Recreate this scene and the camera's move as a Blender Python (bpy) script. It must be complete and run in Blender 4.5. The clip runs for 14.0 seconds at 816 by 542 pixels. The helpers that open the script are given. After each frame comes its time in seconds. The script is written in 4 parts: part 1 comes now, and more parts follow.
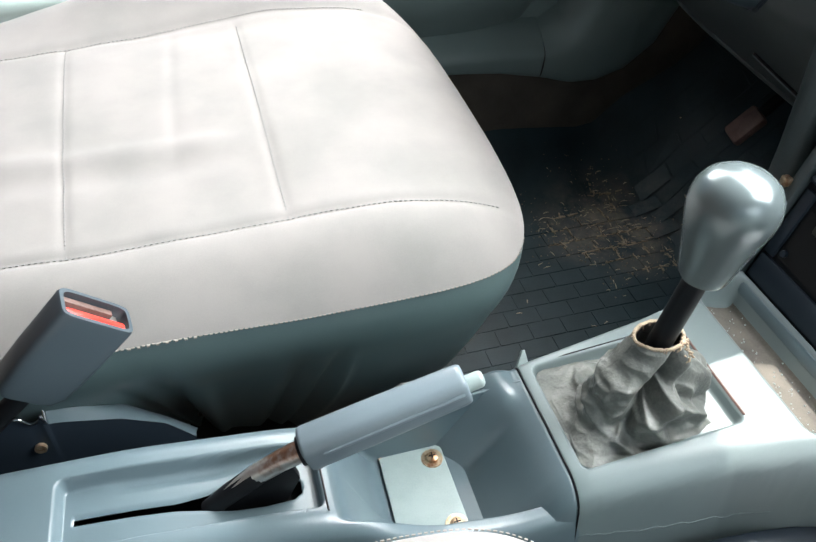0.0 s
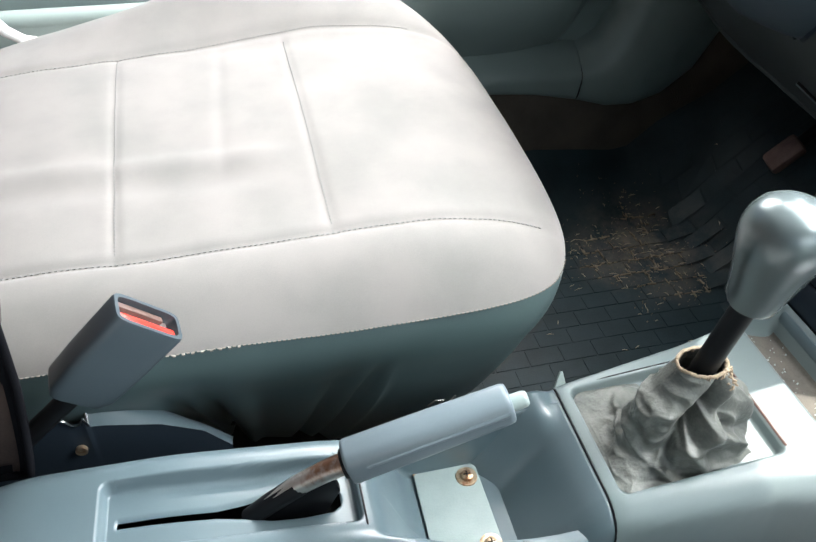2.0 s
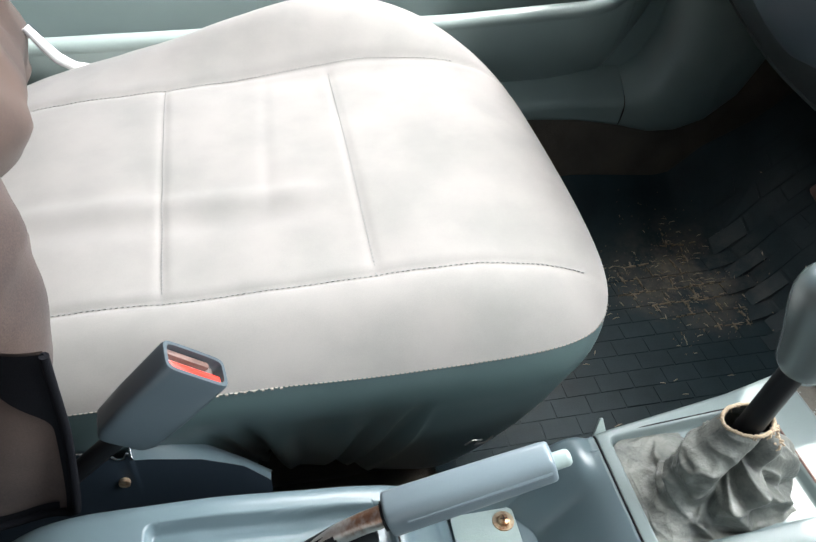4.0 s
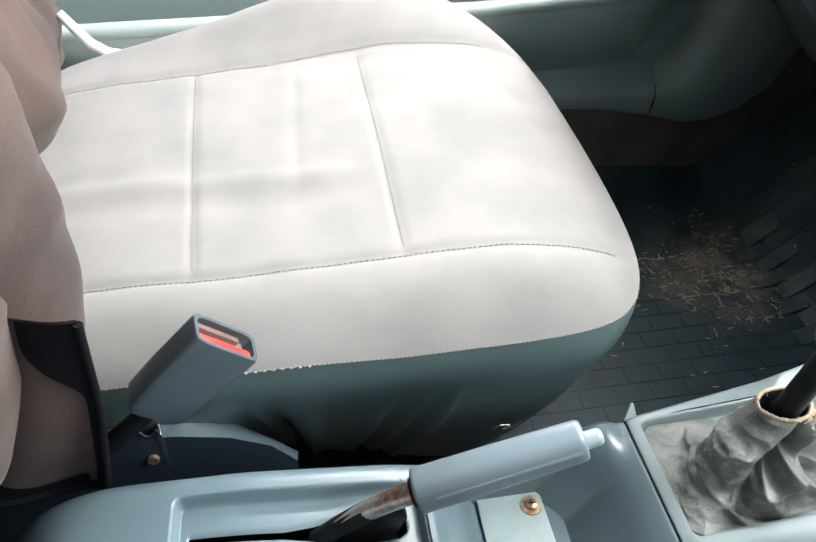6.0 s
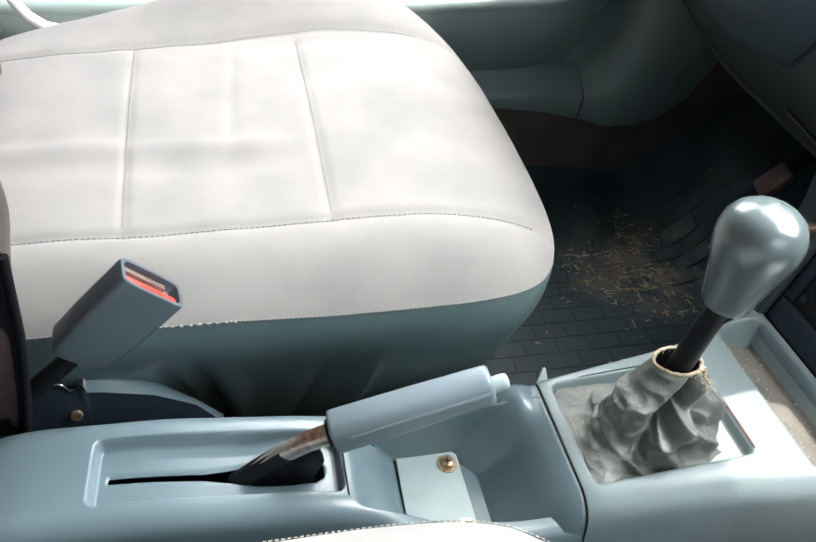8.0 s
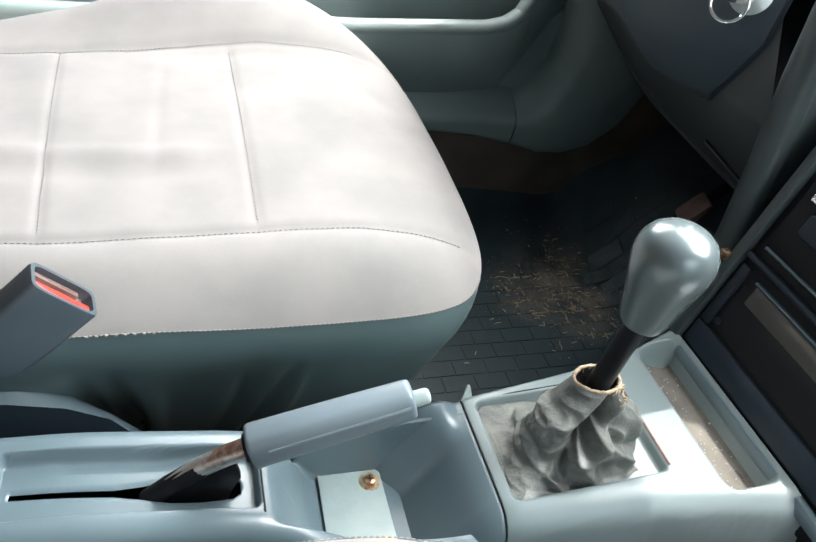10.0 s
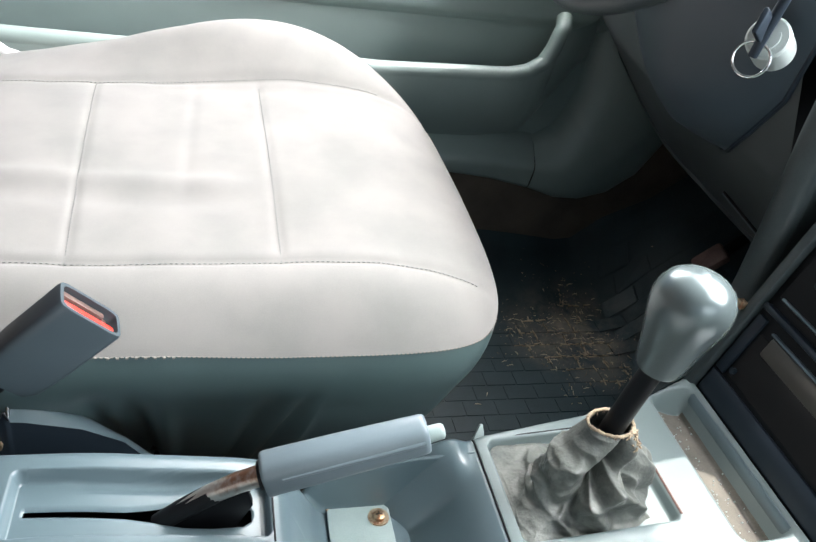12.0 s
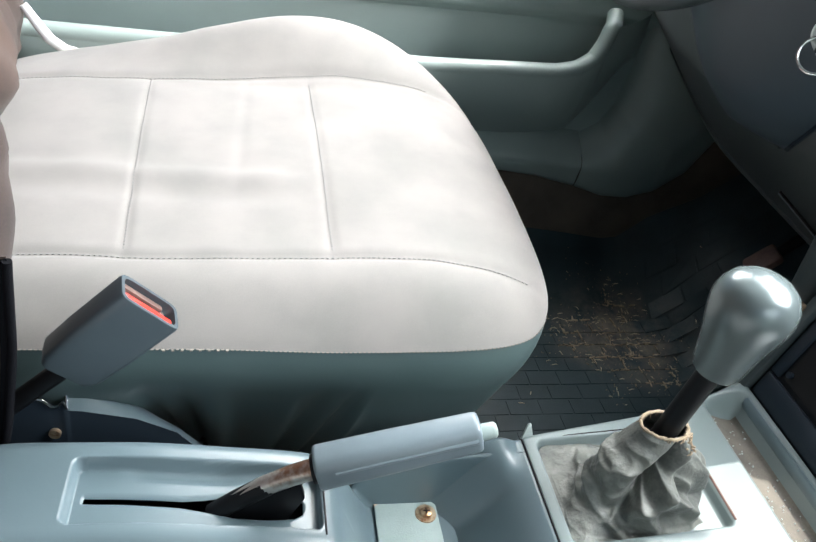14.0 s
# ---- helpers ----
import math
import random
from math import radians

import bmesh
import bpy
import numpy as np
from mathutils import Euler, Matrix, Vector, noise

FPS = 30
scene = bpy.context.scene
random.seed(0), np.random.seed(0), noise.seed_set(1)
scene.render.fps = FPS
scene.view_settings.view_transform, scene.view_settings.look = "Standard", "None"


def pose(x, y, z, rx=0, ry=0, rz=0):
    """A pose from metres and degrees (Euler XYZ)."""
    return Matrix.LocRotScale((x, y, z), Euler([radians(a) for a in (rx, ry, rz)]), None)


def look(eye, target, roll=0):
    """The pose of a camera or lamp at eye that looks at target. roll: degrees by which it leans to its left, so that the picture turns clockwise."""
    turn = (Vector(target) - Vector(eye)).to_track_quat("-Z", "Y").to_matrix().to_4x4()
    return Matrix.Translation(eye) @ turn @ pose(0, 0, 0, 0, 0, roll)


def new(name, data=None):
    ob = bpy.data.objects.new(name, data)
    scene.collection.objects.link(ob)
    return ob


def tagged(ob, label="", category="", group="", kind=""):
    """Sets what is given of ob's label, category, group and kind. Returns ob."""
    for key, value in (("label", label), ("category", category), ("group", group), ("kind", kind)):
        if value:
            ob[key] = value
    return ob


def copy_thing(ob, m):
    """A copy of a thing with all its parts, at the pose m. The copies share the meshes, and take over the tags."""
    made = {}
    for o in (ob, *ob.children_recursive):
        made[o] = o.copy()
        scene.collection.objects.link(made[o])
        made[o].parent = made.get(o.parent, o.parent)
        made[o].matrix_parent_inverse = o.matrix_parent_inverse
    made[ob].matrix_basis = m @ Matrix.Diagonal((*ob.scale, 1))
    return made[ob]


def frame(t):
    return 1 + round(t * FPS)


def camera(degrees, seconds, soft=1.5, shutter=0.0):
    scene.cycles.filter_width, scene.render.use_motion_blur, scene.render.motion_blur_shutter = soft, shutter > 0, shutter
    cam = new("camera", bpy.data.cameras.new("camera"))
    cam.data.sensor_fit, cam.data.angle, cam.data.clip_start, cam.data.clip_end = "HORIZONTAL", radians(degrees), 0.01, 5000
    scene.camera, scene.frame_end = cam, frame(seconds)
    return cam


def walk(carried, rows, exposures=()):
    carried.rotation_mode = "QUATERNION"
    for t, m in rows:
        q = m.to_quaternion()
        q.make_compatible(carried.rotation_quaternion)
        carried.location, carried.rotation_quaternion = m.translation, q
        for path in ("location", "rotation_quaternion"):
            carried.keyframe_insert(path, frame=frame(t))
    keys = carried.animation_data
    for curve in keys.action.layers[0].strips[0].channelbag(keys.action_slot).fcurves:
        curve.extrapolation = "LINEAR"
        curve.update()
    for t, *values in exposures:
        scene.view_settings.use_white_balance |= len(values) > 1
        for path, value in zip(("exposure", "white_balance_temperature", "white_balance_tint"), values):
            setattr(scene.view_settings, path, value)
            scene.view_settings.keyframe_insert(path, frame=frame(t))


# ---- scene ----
cam = camera(57.8, 14.0)
METRES, EYE, TILT, LEAN, TURN = 0.2574, 0.6985, -42.0, 0.0, -15.5
ROWS = [
    (0.0, 0.0, 0.0, 0.0, 0.0, 0.0, -0.0),
    (0.5, -0.0106, 0.0035, 0.0056, -0.38, 0.3, 0.17),
    (1.0, -0.0077, -0.0191, 0.0096, 0.23, 0.9, 0.11),
    (1.5, -0.0283, -0.0276, 0.0053, 0.95, 1.58, -0.41),
    (2.0, -0.0719, -0.0153, 0.0, 1.39, 1.23, -2.03),
    (2.5, -0.0624, -0.0487, -0.0059, 0.51, 2.83, -2.0),
    (3.0, -0.0394, -0.0472, 0.0125, 0.97, 2.66, -1.67),
    (3.5, -0.0727, 0.0006, 0.0756, 1.47, 1.64, -2.8),
    (4.0, -0.114, -0.0239, 0.1231, 3.69, 1.24, -3.42),
    (6.5, -0.1396, -0.0287, 0.0421, 5.79, 1.19, -4.77),
    (7.0, -0.1656, -0.119, 0.0207, 5.09, 2.15, -6.34),
    (7.5, -0.1151, -0.128, -0.0671, 4.56, 2.96, -5.93),
    (8.0, -0.0529, -0.1044, -0.0951, 1.05, 2.83, -5.35),
    (8.5, -0.0089, -0.0562, -0.0829, -2.12, 1.61, -4.05),
    (11.0, -0.0313, -0.1195, -0.1349, -3.43, 6.86, -8.01),
    (11.5, -0.0407, -0.1086, -0.1337, -3.1, 6.55, -8.62),
    (12.0, -0.0401, -0.1225, -0.1349, -3.3, 8.16, -8.83),
    (12.5, -0.0671, -0.1, -0.139, -2.06, 6.79, -9.56),
    (13.0, -0.0692, -0.0993, -0.1374, -1.96, 7.07, -9.92),
    (13.5, -0.0716, -0.1158, -0.1415, -1.69, 7.45, -9.87),
    (14.0, -0.0846, -0.1195, -0.1416, -0.58, 7.47, -10.02),
]
walk(cam, [(t, pose(0, 0, EYE, TILT, LEAN, TURN) @ pose(METRES * x, METRES * y, METRES * z, 90 + pitch, roll, yaw)) for t, x, y, z, yaw, pitch, roll in ROWS])

# ---------------- world, sun, exposure ----------------
SUN_EL, SUN_AZ = 68.0, 35.0          # degrees; azimuth from +x (the car's nose) towards +y
world = bpy.data.worlds.new("world")
scene.world = world
world.use_nodes = True
wn = world.node_tree
sky = wn.nodes.new("ShaderNodeTexSky")
sky.sky_type = "NISHITA"
sky.sun_disc = False
sky.sun_elevation, sky.sun_rotation = radians(SUN_EL), radians(90 - SUN_AZ)
back = wn.nodes["Background"]
back.inputs["Strength"].default_value = 0.06
wn.links.new(sky.outputs[0], back.inputs["Color"])
sun = bpy.data.lights.new("sun", "SUN")
sun.energy, sun.angle, sun.color = 3.4, radians(0.6), (1.0, 0.96, 0.90)
sun_ob = new("sun", sun)
sd = Vector((math.cos(radians(SUN_EL)) * math.cos(radians(SUN_AZ)), math.cos(radians(SUN_EL)) * math.sin(radians(SUN_AZ)), math.sin(radians(SUN_EL))))
sun_ob.matrix_basis = look(sd * 20, (0, 0, 0))


def window_light(name, eye, target, wide, high, watts, colour):
    """Sky light in the opening of a window."""
    d = bpy.data.lights.new(name, "AREA")
    d.shape, d.size, d.size_y, d.energy, d.color = "RECTANGLE", wide, high, watts, colour
    ob = new(name, d)
    ob.matrix_basis = look(eye, target)
    return ob


scene.view_settings.exposure = 0.94
window_light("windscreen_light", (0.80, 0.45, 1.02), (0.05, 0.45, 0.3), 1.0, 0.5, 29.5, (0.97, 0.995, 1.0))
window_light("driver_window_light", (0.34, 1.04, 0.91), (0.05, 0.3, 0.3), 0.5, 0.36, 6.0, (1.0, 0.99, 0.97))
window_light("passenger_window_light", (0.40, -0.62, 0.95), (-0.05, 0.5, 0.3), 0.6, 0.40, 1.5, (0.93, 0.985, 1.0))


# ---------------- materials ----------------
def material(name, base, rough=0.6, metal=0.0, dark=None, scale=8.0, fine=120.0, bump=0.15, depth=0.002, spread=0.95, spec=0.5, sheen=0.0, random_tint=0.0):
    """A surface with blotches (scale) and grain (fine): base and dark are mixed by the two noises."""
    m = bpy.data.materials.new(name)
    m.use_nodes = True
    n, l = m.node_tree.nodes, m.node_tree.links
    b = n["Principled BSDF"]
    dark = dark or tuple(c * 0.82 for c in base)
    co = n.new("ShaderNodeTexCoord")
    big, small = n.new("ShaderNodeTexNoise"), n.new("ShaderNodeTexNoise")
    for t, s, d in ((big, scale, 6), (small, fine, 3)):
        t.inputs["Scale"].default_value, t.inputs["Detail"].default_value = s, d
        l.new(co.outputs["Object"], t.inputs["Vector"])
    mixn = n.new("ShaderNodeMath")
    mixn.operation = "MULTIPLY_ADD"
    l.new(small.outputs["Fac"], mixn.inputs[0])
    mixn.inputs[1].default_value = 0.35
    l.new(big.outputs["Fac"], mixn.inputs[2])
    ramp = n.new("ShaderNodeValToRGB")
    ramp.color_ramp.elements[0].position, ramp.color_ramp.elements[1].position = 0.68 - 0.25 * spread - 0.1, 0.68 + 0.25 * spread
    ramp.color_ramp.interpolation = "EASE"
    ramp.color_ramp.elements[0].color, ramp.color_ramp.elements[1].color = (*dark, 1), (*base, 1)
    l.new(mixn.outputs[0], ramp.inputs["Fac"])
    out = ramp.outputs["Color"]
    if random_tint:
        info, hsv, mr = n.new("ShaderNodeObjectInfo"), n.new("ShaderNodeHueSaturation"), n.new("ShaderNodeMapRange")
        mr.inputs["To Min"].default_value, mr.inputs["To Max"].default_value = 1 - random_tint, 1 + random_tint
        l.new(info.outputs["Random"], mr.inputs["Value"])
        l.new(mr.outputs[0], hsv.inputs["Value"])
        l.new(out, hsv.inputs["Color"])
        out = hsv.outputs["Color"]
    l.new(out, b.inputs["Base Color"])
    rr = n.new("ShaderNodeMapRange")
    rr.inputs["To Min"].default_value, rr.inputs["To Max"].default_value = max(0.03, rough - 0.1), min(1, rough + 0.1)
    l.new(big.outputs["Fac"], rr.inputs["Value"])
    l.new(rr.outputs[0], b.inputs["Roughness"])
    b.inputs["Metallic"].default_value = metal
    b.inputs["Specular IOR Level"].default_value = spec
    b.inputs["Sheen Weight"].default_value = sheen
    if bump:
        bp = n.new("ShaderNodeBump")
        bp.inputs["Strength"].default_value, bp.inputs["Distance"].default_value = bump, depth
        l.new(small.outputs["Fac"], bp.inputs["Height"])
        l.new(bp.outputs[0], b.inputs["Normal"])
    return m


FABRIC = material("seat_fabric", (0.335, 0.314, 0.302), 0.95, dark=(0.262, 0.254, 0.245), scale=16, fine=1400, bump=0.14, depth=0.0006, spec=0.12, sheen=0.2)
VINYL = material("seat_vinyl", (0.128, 0.186, 0.190), 0.36, dark=(0.108, 0.160, 0.164), scale=10, fine=700, bump=0.12, depth=0.0006, spec=0.5)
THREAD = material("thread", (0.29, 0.284, 0.28), 0.9, fine=1500, bump=0.2, depth=0.0003)
THREAD_PALE = material("pale_thread", (0.34, 0.315, 0.285), 0.9, fine=1500, bump=0.2, depth=0.0003)
PLASTIC = material("grey_plastic", (0.118, 0.166, 0.188), 0.34, dark=(0.108, 0.154, 0.176), scale=30, fine=900, bump=0.10, depth=0.0004, spec=0.75)
PALE = material("pale_plastic", (0.52, 0.58, 0.57), 0.38, dark=(0.46, 0.52, 0.51), scale=12, fine=800, bump=0.08, depth=0.0004, spec=0.5)
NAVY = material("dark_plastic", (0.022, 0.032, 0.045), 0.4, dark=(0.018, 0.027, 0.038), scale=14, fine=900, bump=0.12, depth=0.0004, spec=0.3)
DOOR = material("door_plastic", (0.29, 0.36, 0.35), 0.36, dark=(0.25, 0.315, 0.305), scale=9, fine=800, bump=0.12, depth=0.0005, spec=0.6)
DASH = material("dash_plastic", (0.085, 0.098, 0.10), 0.5, dark=(0.065, 0.077, 0.08), scale=9, fine=900, bump=0.15, depth=0.0005, spec=0.35)
BLACK = material("black_plastic", (0.010, 0.011, 0.013), 0.45, scale=20, fine=900, bump=0.08, depth=0.0003, spec=0.2)
# near-black paint that stands for the shade inside openings
HOLLOW_SHADE = material("hollow_shade", (0.006, 0.006, 0.007), 0.9, bump=0)
SILVER = material("silver_paint", (0.15, 0.185, 0.19), 0.25, metal=0.3, dark=(0.13, 0.162, 0.168), scale=10, fine=1500, bump=0.03, depth=0.0002, spec=0.6)
BUCKLE = material("buckle_plastic", (0.066, 0.088, 0.102), 0.34, dark=(0.055, 0.074, 0.088), scale=16, fine=900, bump=0.1, depth=0.0003, spec=0.5)
GRIP = material("grip_plastic", (0.165, 0.21, 0.238), 0.34, dark=(0.148, 0.19, 0.216), scale=14, fine=900, bump=0.06, depth=0.0003, spec=0.5)
RUBBER = material("mat_rubber", (0.022, 0.027, 0.030), 0.55, dark=(0.014, 0.017, 0.019), scale=14, fine=500, bump=0.25, depth=0.0008, spec=0.35)
CARPET = material("brown_carpet", (0.16, 0.13, 0.105), 1.0, dark=(0.07, 0.064, 0.057), scale=14, fine=900, bump=0.8, depth=0.003, spec=0.1, sheen=0.1)
LEATHER = material("gaiter_vinyl", (0.215, 0.224, 0.205), 0.35, dark=(0.10, 0.110, 0.106), scale=55, fine=420, bump=0.6, depth=0.0008, spec=0.35)
STRAW = material("dry_straw", (0.66, 0.56, 0.42), 0.85, dark=(0.42, 0.34, 0.24), scale=90, fine=900, bump=0.3, depth=0.0006)
FRAY = material("frayed_cloth", (0.50, 0.40, 0.29), 0.95, dark=(0.30, 0.23, 0.16), scale=90, fine=900, bump=0.6, depth=0.001)
STEEL = material("rusty_steel", (0.62, 0.60, 0.57), 0.32, metal=0.8, dark=(0.30, 0.17, 0.11), scale=26, fine=260, bump=0.15, depth=0.0006, spread=0.3)
BRASS = material("screw_metal", (0.66, 0.52, 0.36), 0.35, metal=0.85, dark=(0.34, 0.17, 0.09), scale=160, fine=700, bump=0.2, depth=0.0003, spread=0.4)
CHROME = material("bright_metal", (0.78, 0.79, 0.80), 0.16, metal=1.0, dark=(0.6, 0.6, 0.6), scale=40, fine=700, bump=0.02, depth=0.0002)
VELOUR = material("brown_velour", (0.094, 0.066, 0.056), 0.95, dark=(0.034, 0.027, 0.027), scale=9, fine=900, bump=0.15, depth=0.0008, spec=0.15, sheen=0.1)
HEM = material("dark_hem", (0.007, 0.0075, 0.010), 0.9, spec=0.1, fine=900, bump=0.5, depth=0.0008)
DUST = material("dry_dirt", (0.46, 0.37, 0.27), 0.95, dark=(0.16, 0.125, 0.09), scale=60, fine=500, bump=0.5, depth=0.001)
COLUMN = material("column_plastic", (0.052, 0.072, 0.090), 0.42, dark=(0.043, 0.060, 0.076), scale=12, fine=900, bump=0.15, depth=0.0005, spec=0.4)
RED = material("red_button", (0.75, 0.045, 0.03), 0.25, dark=(0.6, 0.03, 0.02), scale=60, bump=0, spec=0.6)
PANEL = material("panel_plastic", (0.195, 0.245, 0.250), 0.38, dark=(0.182, 0.230, 0.236), scale=24, fine=900, bump=0.08, depth=0.0004, spec=0.65)
BRACKET = material("bracket_paint", (0.36, 0.44, 0.43), 0.45, dark=(0.31, 0.385, 0.38), scale=60, fine=700, bump=0.25, depth=0.0006)
MOULD = material("moulding_plastic", (0.07, 0.088, 0.092), 0.36, dark=(0.05, 0.065, 0.07), scale=18, fine=600, bump=0.25, depth=0.0005, spec=0.4)
PEDAL = material("pedal_rubber", (0.17, 0.105, 0.09), 0.6, dark=(0.09, 0.05, 0.042), scale=60, fine=500, bump=0.4, depth=0.001)
TRAY_DUST = material("tray_dust", (0.22, 0.20, 0.17), 0.8, dark=(0.11, 0.10, 0.088), scale=40, fine=600, bump=0.3, depth=0.0005)
FLAP = material("flap_plastic", (0.085, 0.078, 0.068), 0.5, scale=20, fine=700, bump=0.1, depth=0.0003)
SHELL = material("cabin_lining", (0.12, 0.125, 0.125), 0.85, scale=6, fine=300, bump=0.2)
PAINT = material("white_door_trim", (0.78, 0.79, 0.80), 0.35, scale=6, fine=400, bump=0.03)


def add_dust(m, centre, radius, dust):
    """A ragged film of dry dust round a place."""
    n, l = m.node_tree.nodes, m.node_tree.links
    b = n["Principled BSDF"]
    old = b.inputs["Base Color"].links[0].from_socket
    co, off, ln = n.new("ShaderNodeTexCoord"), n.new("ShaderNodeVectorMath"), n.new("ShaderNodeVectorMath")
    off.operation, ln.operation = "SUBTRACT", "LENGTH"
    off.inputs[1].default_value = centre
    l.new(co.outputs["Object"], off.inputs[0])
    l.new(off.outputs[0], ln.inputs[0])
    fall = n.new("ShaderNodeMapRange")
    fall.inputs["From Min"].default_value, fall.inputs["From Max"].default_value = radius, radius * 0.1
    l.new(ln.outputs["Value"], fall.inputs["Value"])
    tex = n.new("ShaderNodeTexNoise")
    tex.inputs["Scale"].default_value, tex.inputs["Detail"].default_value, tex.inputs["Roughness"].default_value = 17.0, 8.0, 0.7
    l.new(co.outputs["Object"], tex.inputs["Vector"])
    edge = n.new("ShaderNodeMapRange")
    edge.inputs["From Min"].default_value, edge.inputs["From Max"].default_value = 0.40, 0.64
    l.new(tex.outputs["Fac"], edge.inputs["Value"])
    mul = n.new("ShaderNodeMath")
    mul.operation = "MULTIPLY"
    l.new(fall.outputs[0], mul.inputs[0])
    l.new(edge.outputs[0], mul.inputs[1])
    mix = n.new("ShaderNodeMix")
    mix.data_type = "RGBA"
    l.new(mul.outputs[0], mix.inputs["Factor"])
    l.new(old, mix.inputs["A"])
    mix.inputs["B"].default_value = (*dust, 1)
    l.new(mix.outputs["Result"], b.inputs["Base Color"])


MAT_RUBBER = material("dusty_rubber", (0.034, 0.058, 0.068), 0.50, dark=(0.018, 0.032, 0.039), scale=14, fine=500, bump=0.25, depth=0.0008, spec=0.35)
add_dust(MAT_RUBBER, (0.535, 0.77, 0.0), 0.135, (0.25, 0.215, 0.175))


# ---------------- mesh helpers ----------------
def thing(name, at, label, category, group="", kind=""):
    e = new(name)
    e.empty_display_size = 0.03
    e.location = at
    return tagged(e, label, category, group, kind)


def link(name, me, mat, parent=None, label="", smooth=True):
    if mat is not None:
        me.materials.append(mat)
    if smooth:
        me.polygons.foreach_set("use_smooth", [True] * len(me.polygons))
    ob = new(name, me)
    if parent is not None:
        ob.parent = parent
        ob.matrix_parent_inverse = parent.matrix_basis.inverted()
    if label:
        ob["label"] = label
    return ob


def part(name, bm, mat, parent=None, label="", smooth=True, sharp=40):
    bmesh.ops.recalc_face_normals(bm, faces=bm.faces)
    me = bpy.data.meshes.new(name)
    bm.to_mesh(me)
    bm.free()
    ob = link(name, me, mat, parent, label, smooth)
    if smooth and sharp:
        me.set_sharp_from_angle(angle=radians(sharp))
    return ob


def grid(fn, us, vs, bm=None, close_u=False, cap=False):
    """A sheet through fn(u, v)."""
    bm = bm or bmesh.new()
    rows = [[bm.verts.new(fn(u, v)) for v in vs] for u in us]
    n = len(rows)
    for i in range(n if close_u else n - 1):
        a, b = rows[i], rows[(i + 1) % n]
        for j in range(len(vs) - 1):
            bm.faces.new((a[j], b[j], b[j + 1], a[j + 1]))
    if cap:
        for j in (0, len(vs) - 1):
            bm.faces.new([r[j] for r in rows])
    return bm


def lin(a, b, n):
    return [a + (b - a) * i / (n - 1) for i in range(n)]


def ring_loft(rings, bm=None, caps=True):
    bm = bm or bmesh.new()
    vs = [[bm.verts.new(p) for p in r] for r in rings]
    n = len(vs[0])
    for a, b in zip(vs, vs[1:]):
        for i in range(n):
            bm.faces.new((a[i], a[(i + 1) % n], b[(i + 1) % n], b[i]))
    if caps:
        bm.faces.new(vs[0])
        bm.faces.new(vs[-1])
    return bm


def soft_line(points, rounds=3):
    """A line with its corners cut again and again, the ends kept."""
    pts = [Vector(p) for p in points]
    for _ in range(rounds):
        cut = [pts[0]]
        for a, b in zip(pts, pts[1:]):
            cut += [a.lerp(b, 0.25), a.lerp(b, 0.75)]
        pts = cut + [pts[-1]]
    return pts


def loft(sections, bm=None):
    """A sheet through open lines of equal length."""
    return grid(lambda i, j: sections[i][j], range(len(sections)), range(len(sections[0])), bm)


def tube(points, radius, sides=10, bm=None):
    """A round bar along points; radius is a number or one per point."""
    pts = [Vector(p) for p in points]
    rs = radius if isinstance(radius, (list, tuple)) else [radius] * len(pts)
    rings, ref = [], None
    for i, p in enumerate(pts):
        d = (pts[min(i + 1, len(pts) - 1)] - pts[max(i - 1, 0)]).normalized()
        if ref is None:
            ref = d.orthogonal().normalized()
        ref = (ref - d * ref.dot(d)).normalized()
        side = d.cross(ref)
        rings.append([p + rs[i] * (math.cos(a) * ref + math.sin(a) * side) for a in (2 * math.pi * k / sides for k in range(sides))])
    return ring_loft(rings, bm)


def box(lo, hi, bevel=0.003, bm=None, turn=None, segments=2):
    """A rounded box from corner to corner, optionally moved by the matrix turn."""
    own = bmesh.new()
    bmesh.ops.create_cube(own, size=1)
    for v in own.verts:
        v.co = Vector(((lo[k] + hi[k]) / 2 + v.co[k] * (hi[k] - lo[k]) for k in range(3)))
    if bevel:
        bmesh.ops.bevel(own, geom=own.edges[:], offset=bevel, segments=segments, affect="EDGES", profile=0.5)
    if turn is not None:
        bmesh.ops.transform(own, matrix=turn, verts=own.verts)
    if bm is None:
        return own
    me = bpy.data.meshes.new("tmp")
    own.to_mesh(me)
    own.free()
    bm.from_mesh(me)
    bpy.data.meshes.remove(me)
    return bm


def slab(outline, push, bevel=0.002):
    """A flat plate: outline (3D points in one plane) pushed by the vector push."""
    bm = bmesh.new()
    f = bm.faces.new([bm.verts.new(p) for p in outline])
    r = bmesh.ops.extrude_face_region(bm, geom=[f])
    bmesh.ops.translate(bm, vec=push, verts=[g for g in r["geom"] if isinstance(g, bmesh.types.BMVert)])
    bmesh.ops.recalc_face_normals(bm, faces=bm.faces)
    if bevel:
        bmesh.ops.bevel(bm, geom=bm.edges[:], offset=bevel, segments=2, affect="EDGES", profile=0.5)
    return bm


def ss(a, b, x):
    """A smooth step from 0 at a to 1 at b."""
    t = min(1.0, max(0.0, (x - a) / (b - a)))
    return t * t * (3 - 2 * t)


def mixv(a, b, t):
    return a + (b - a) * t


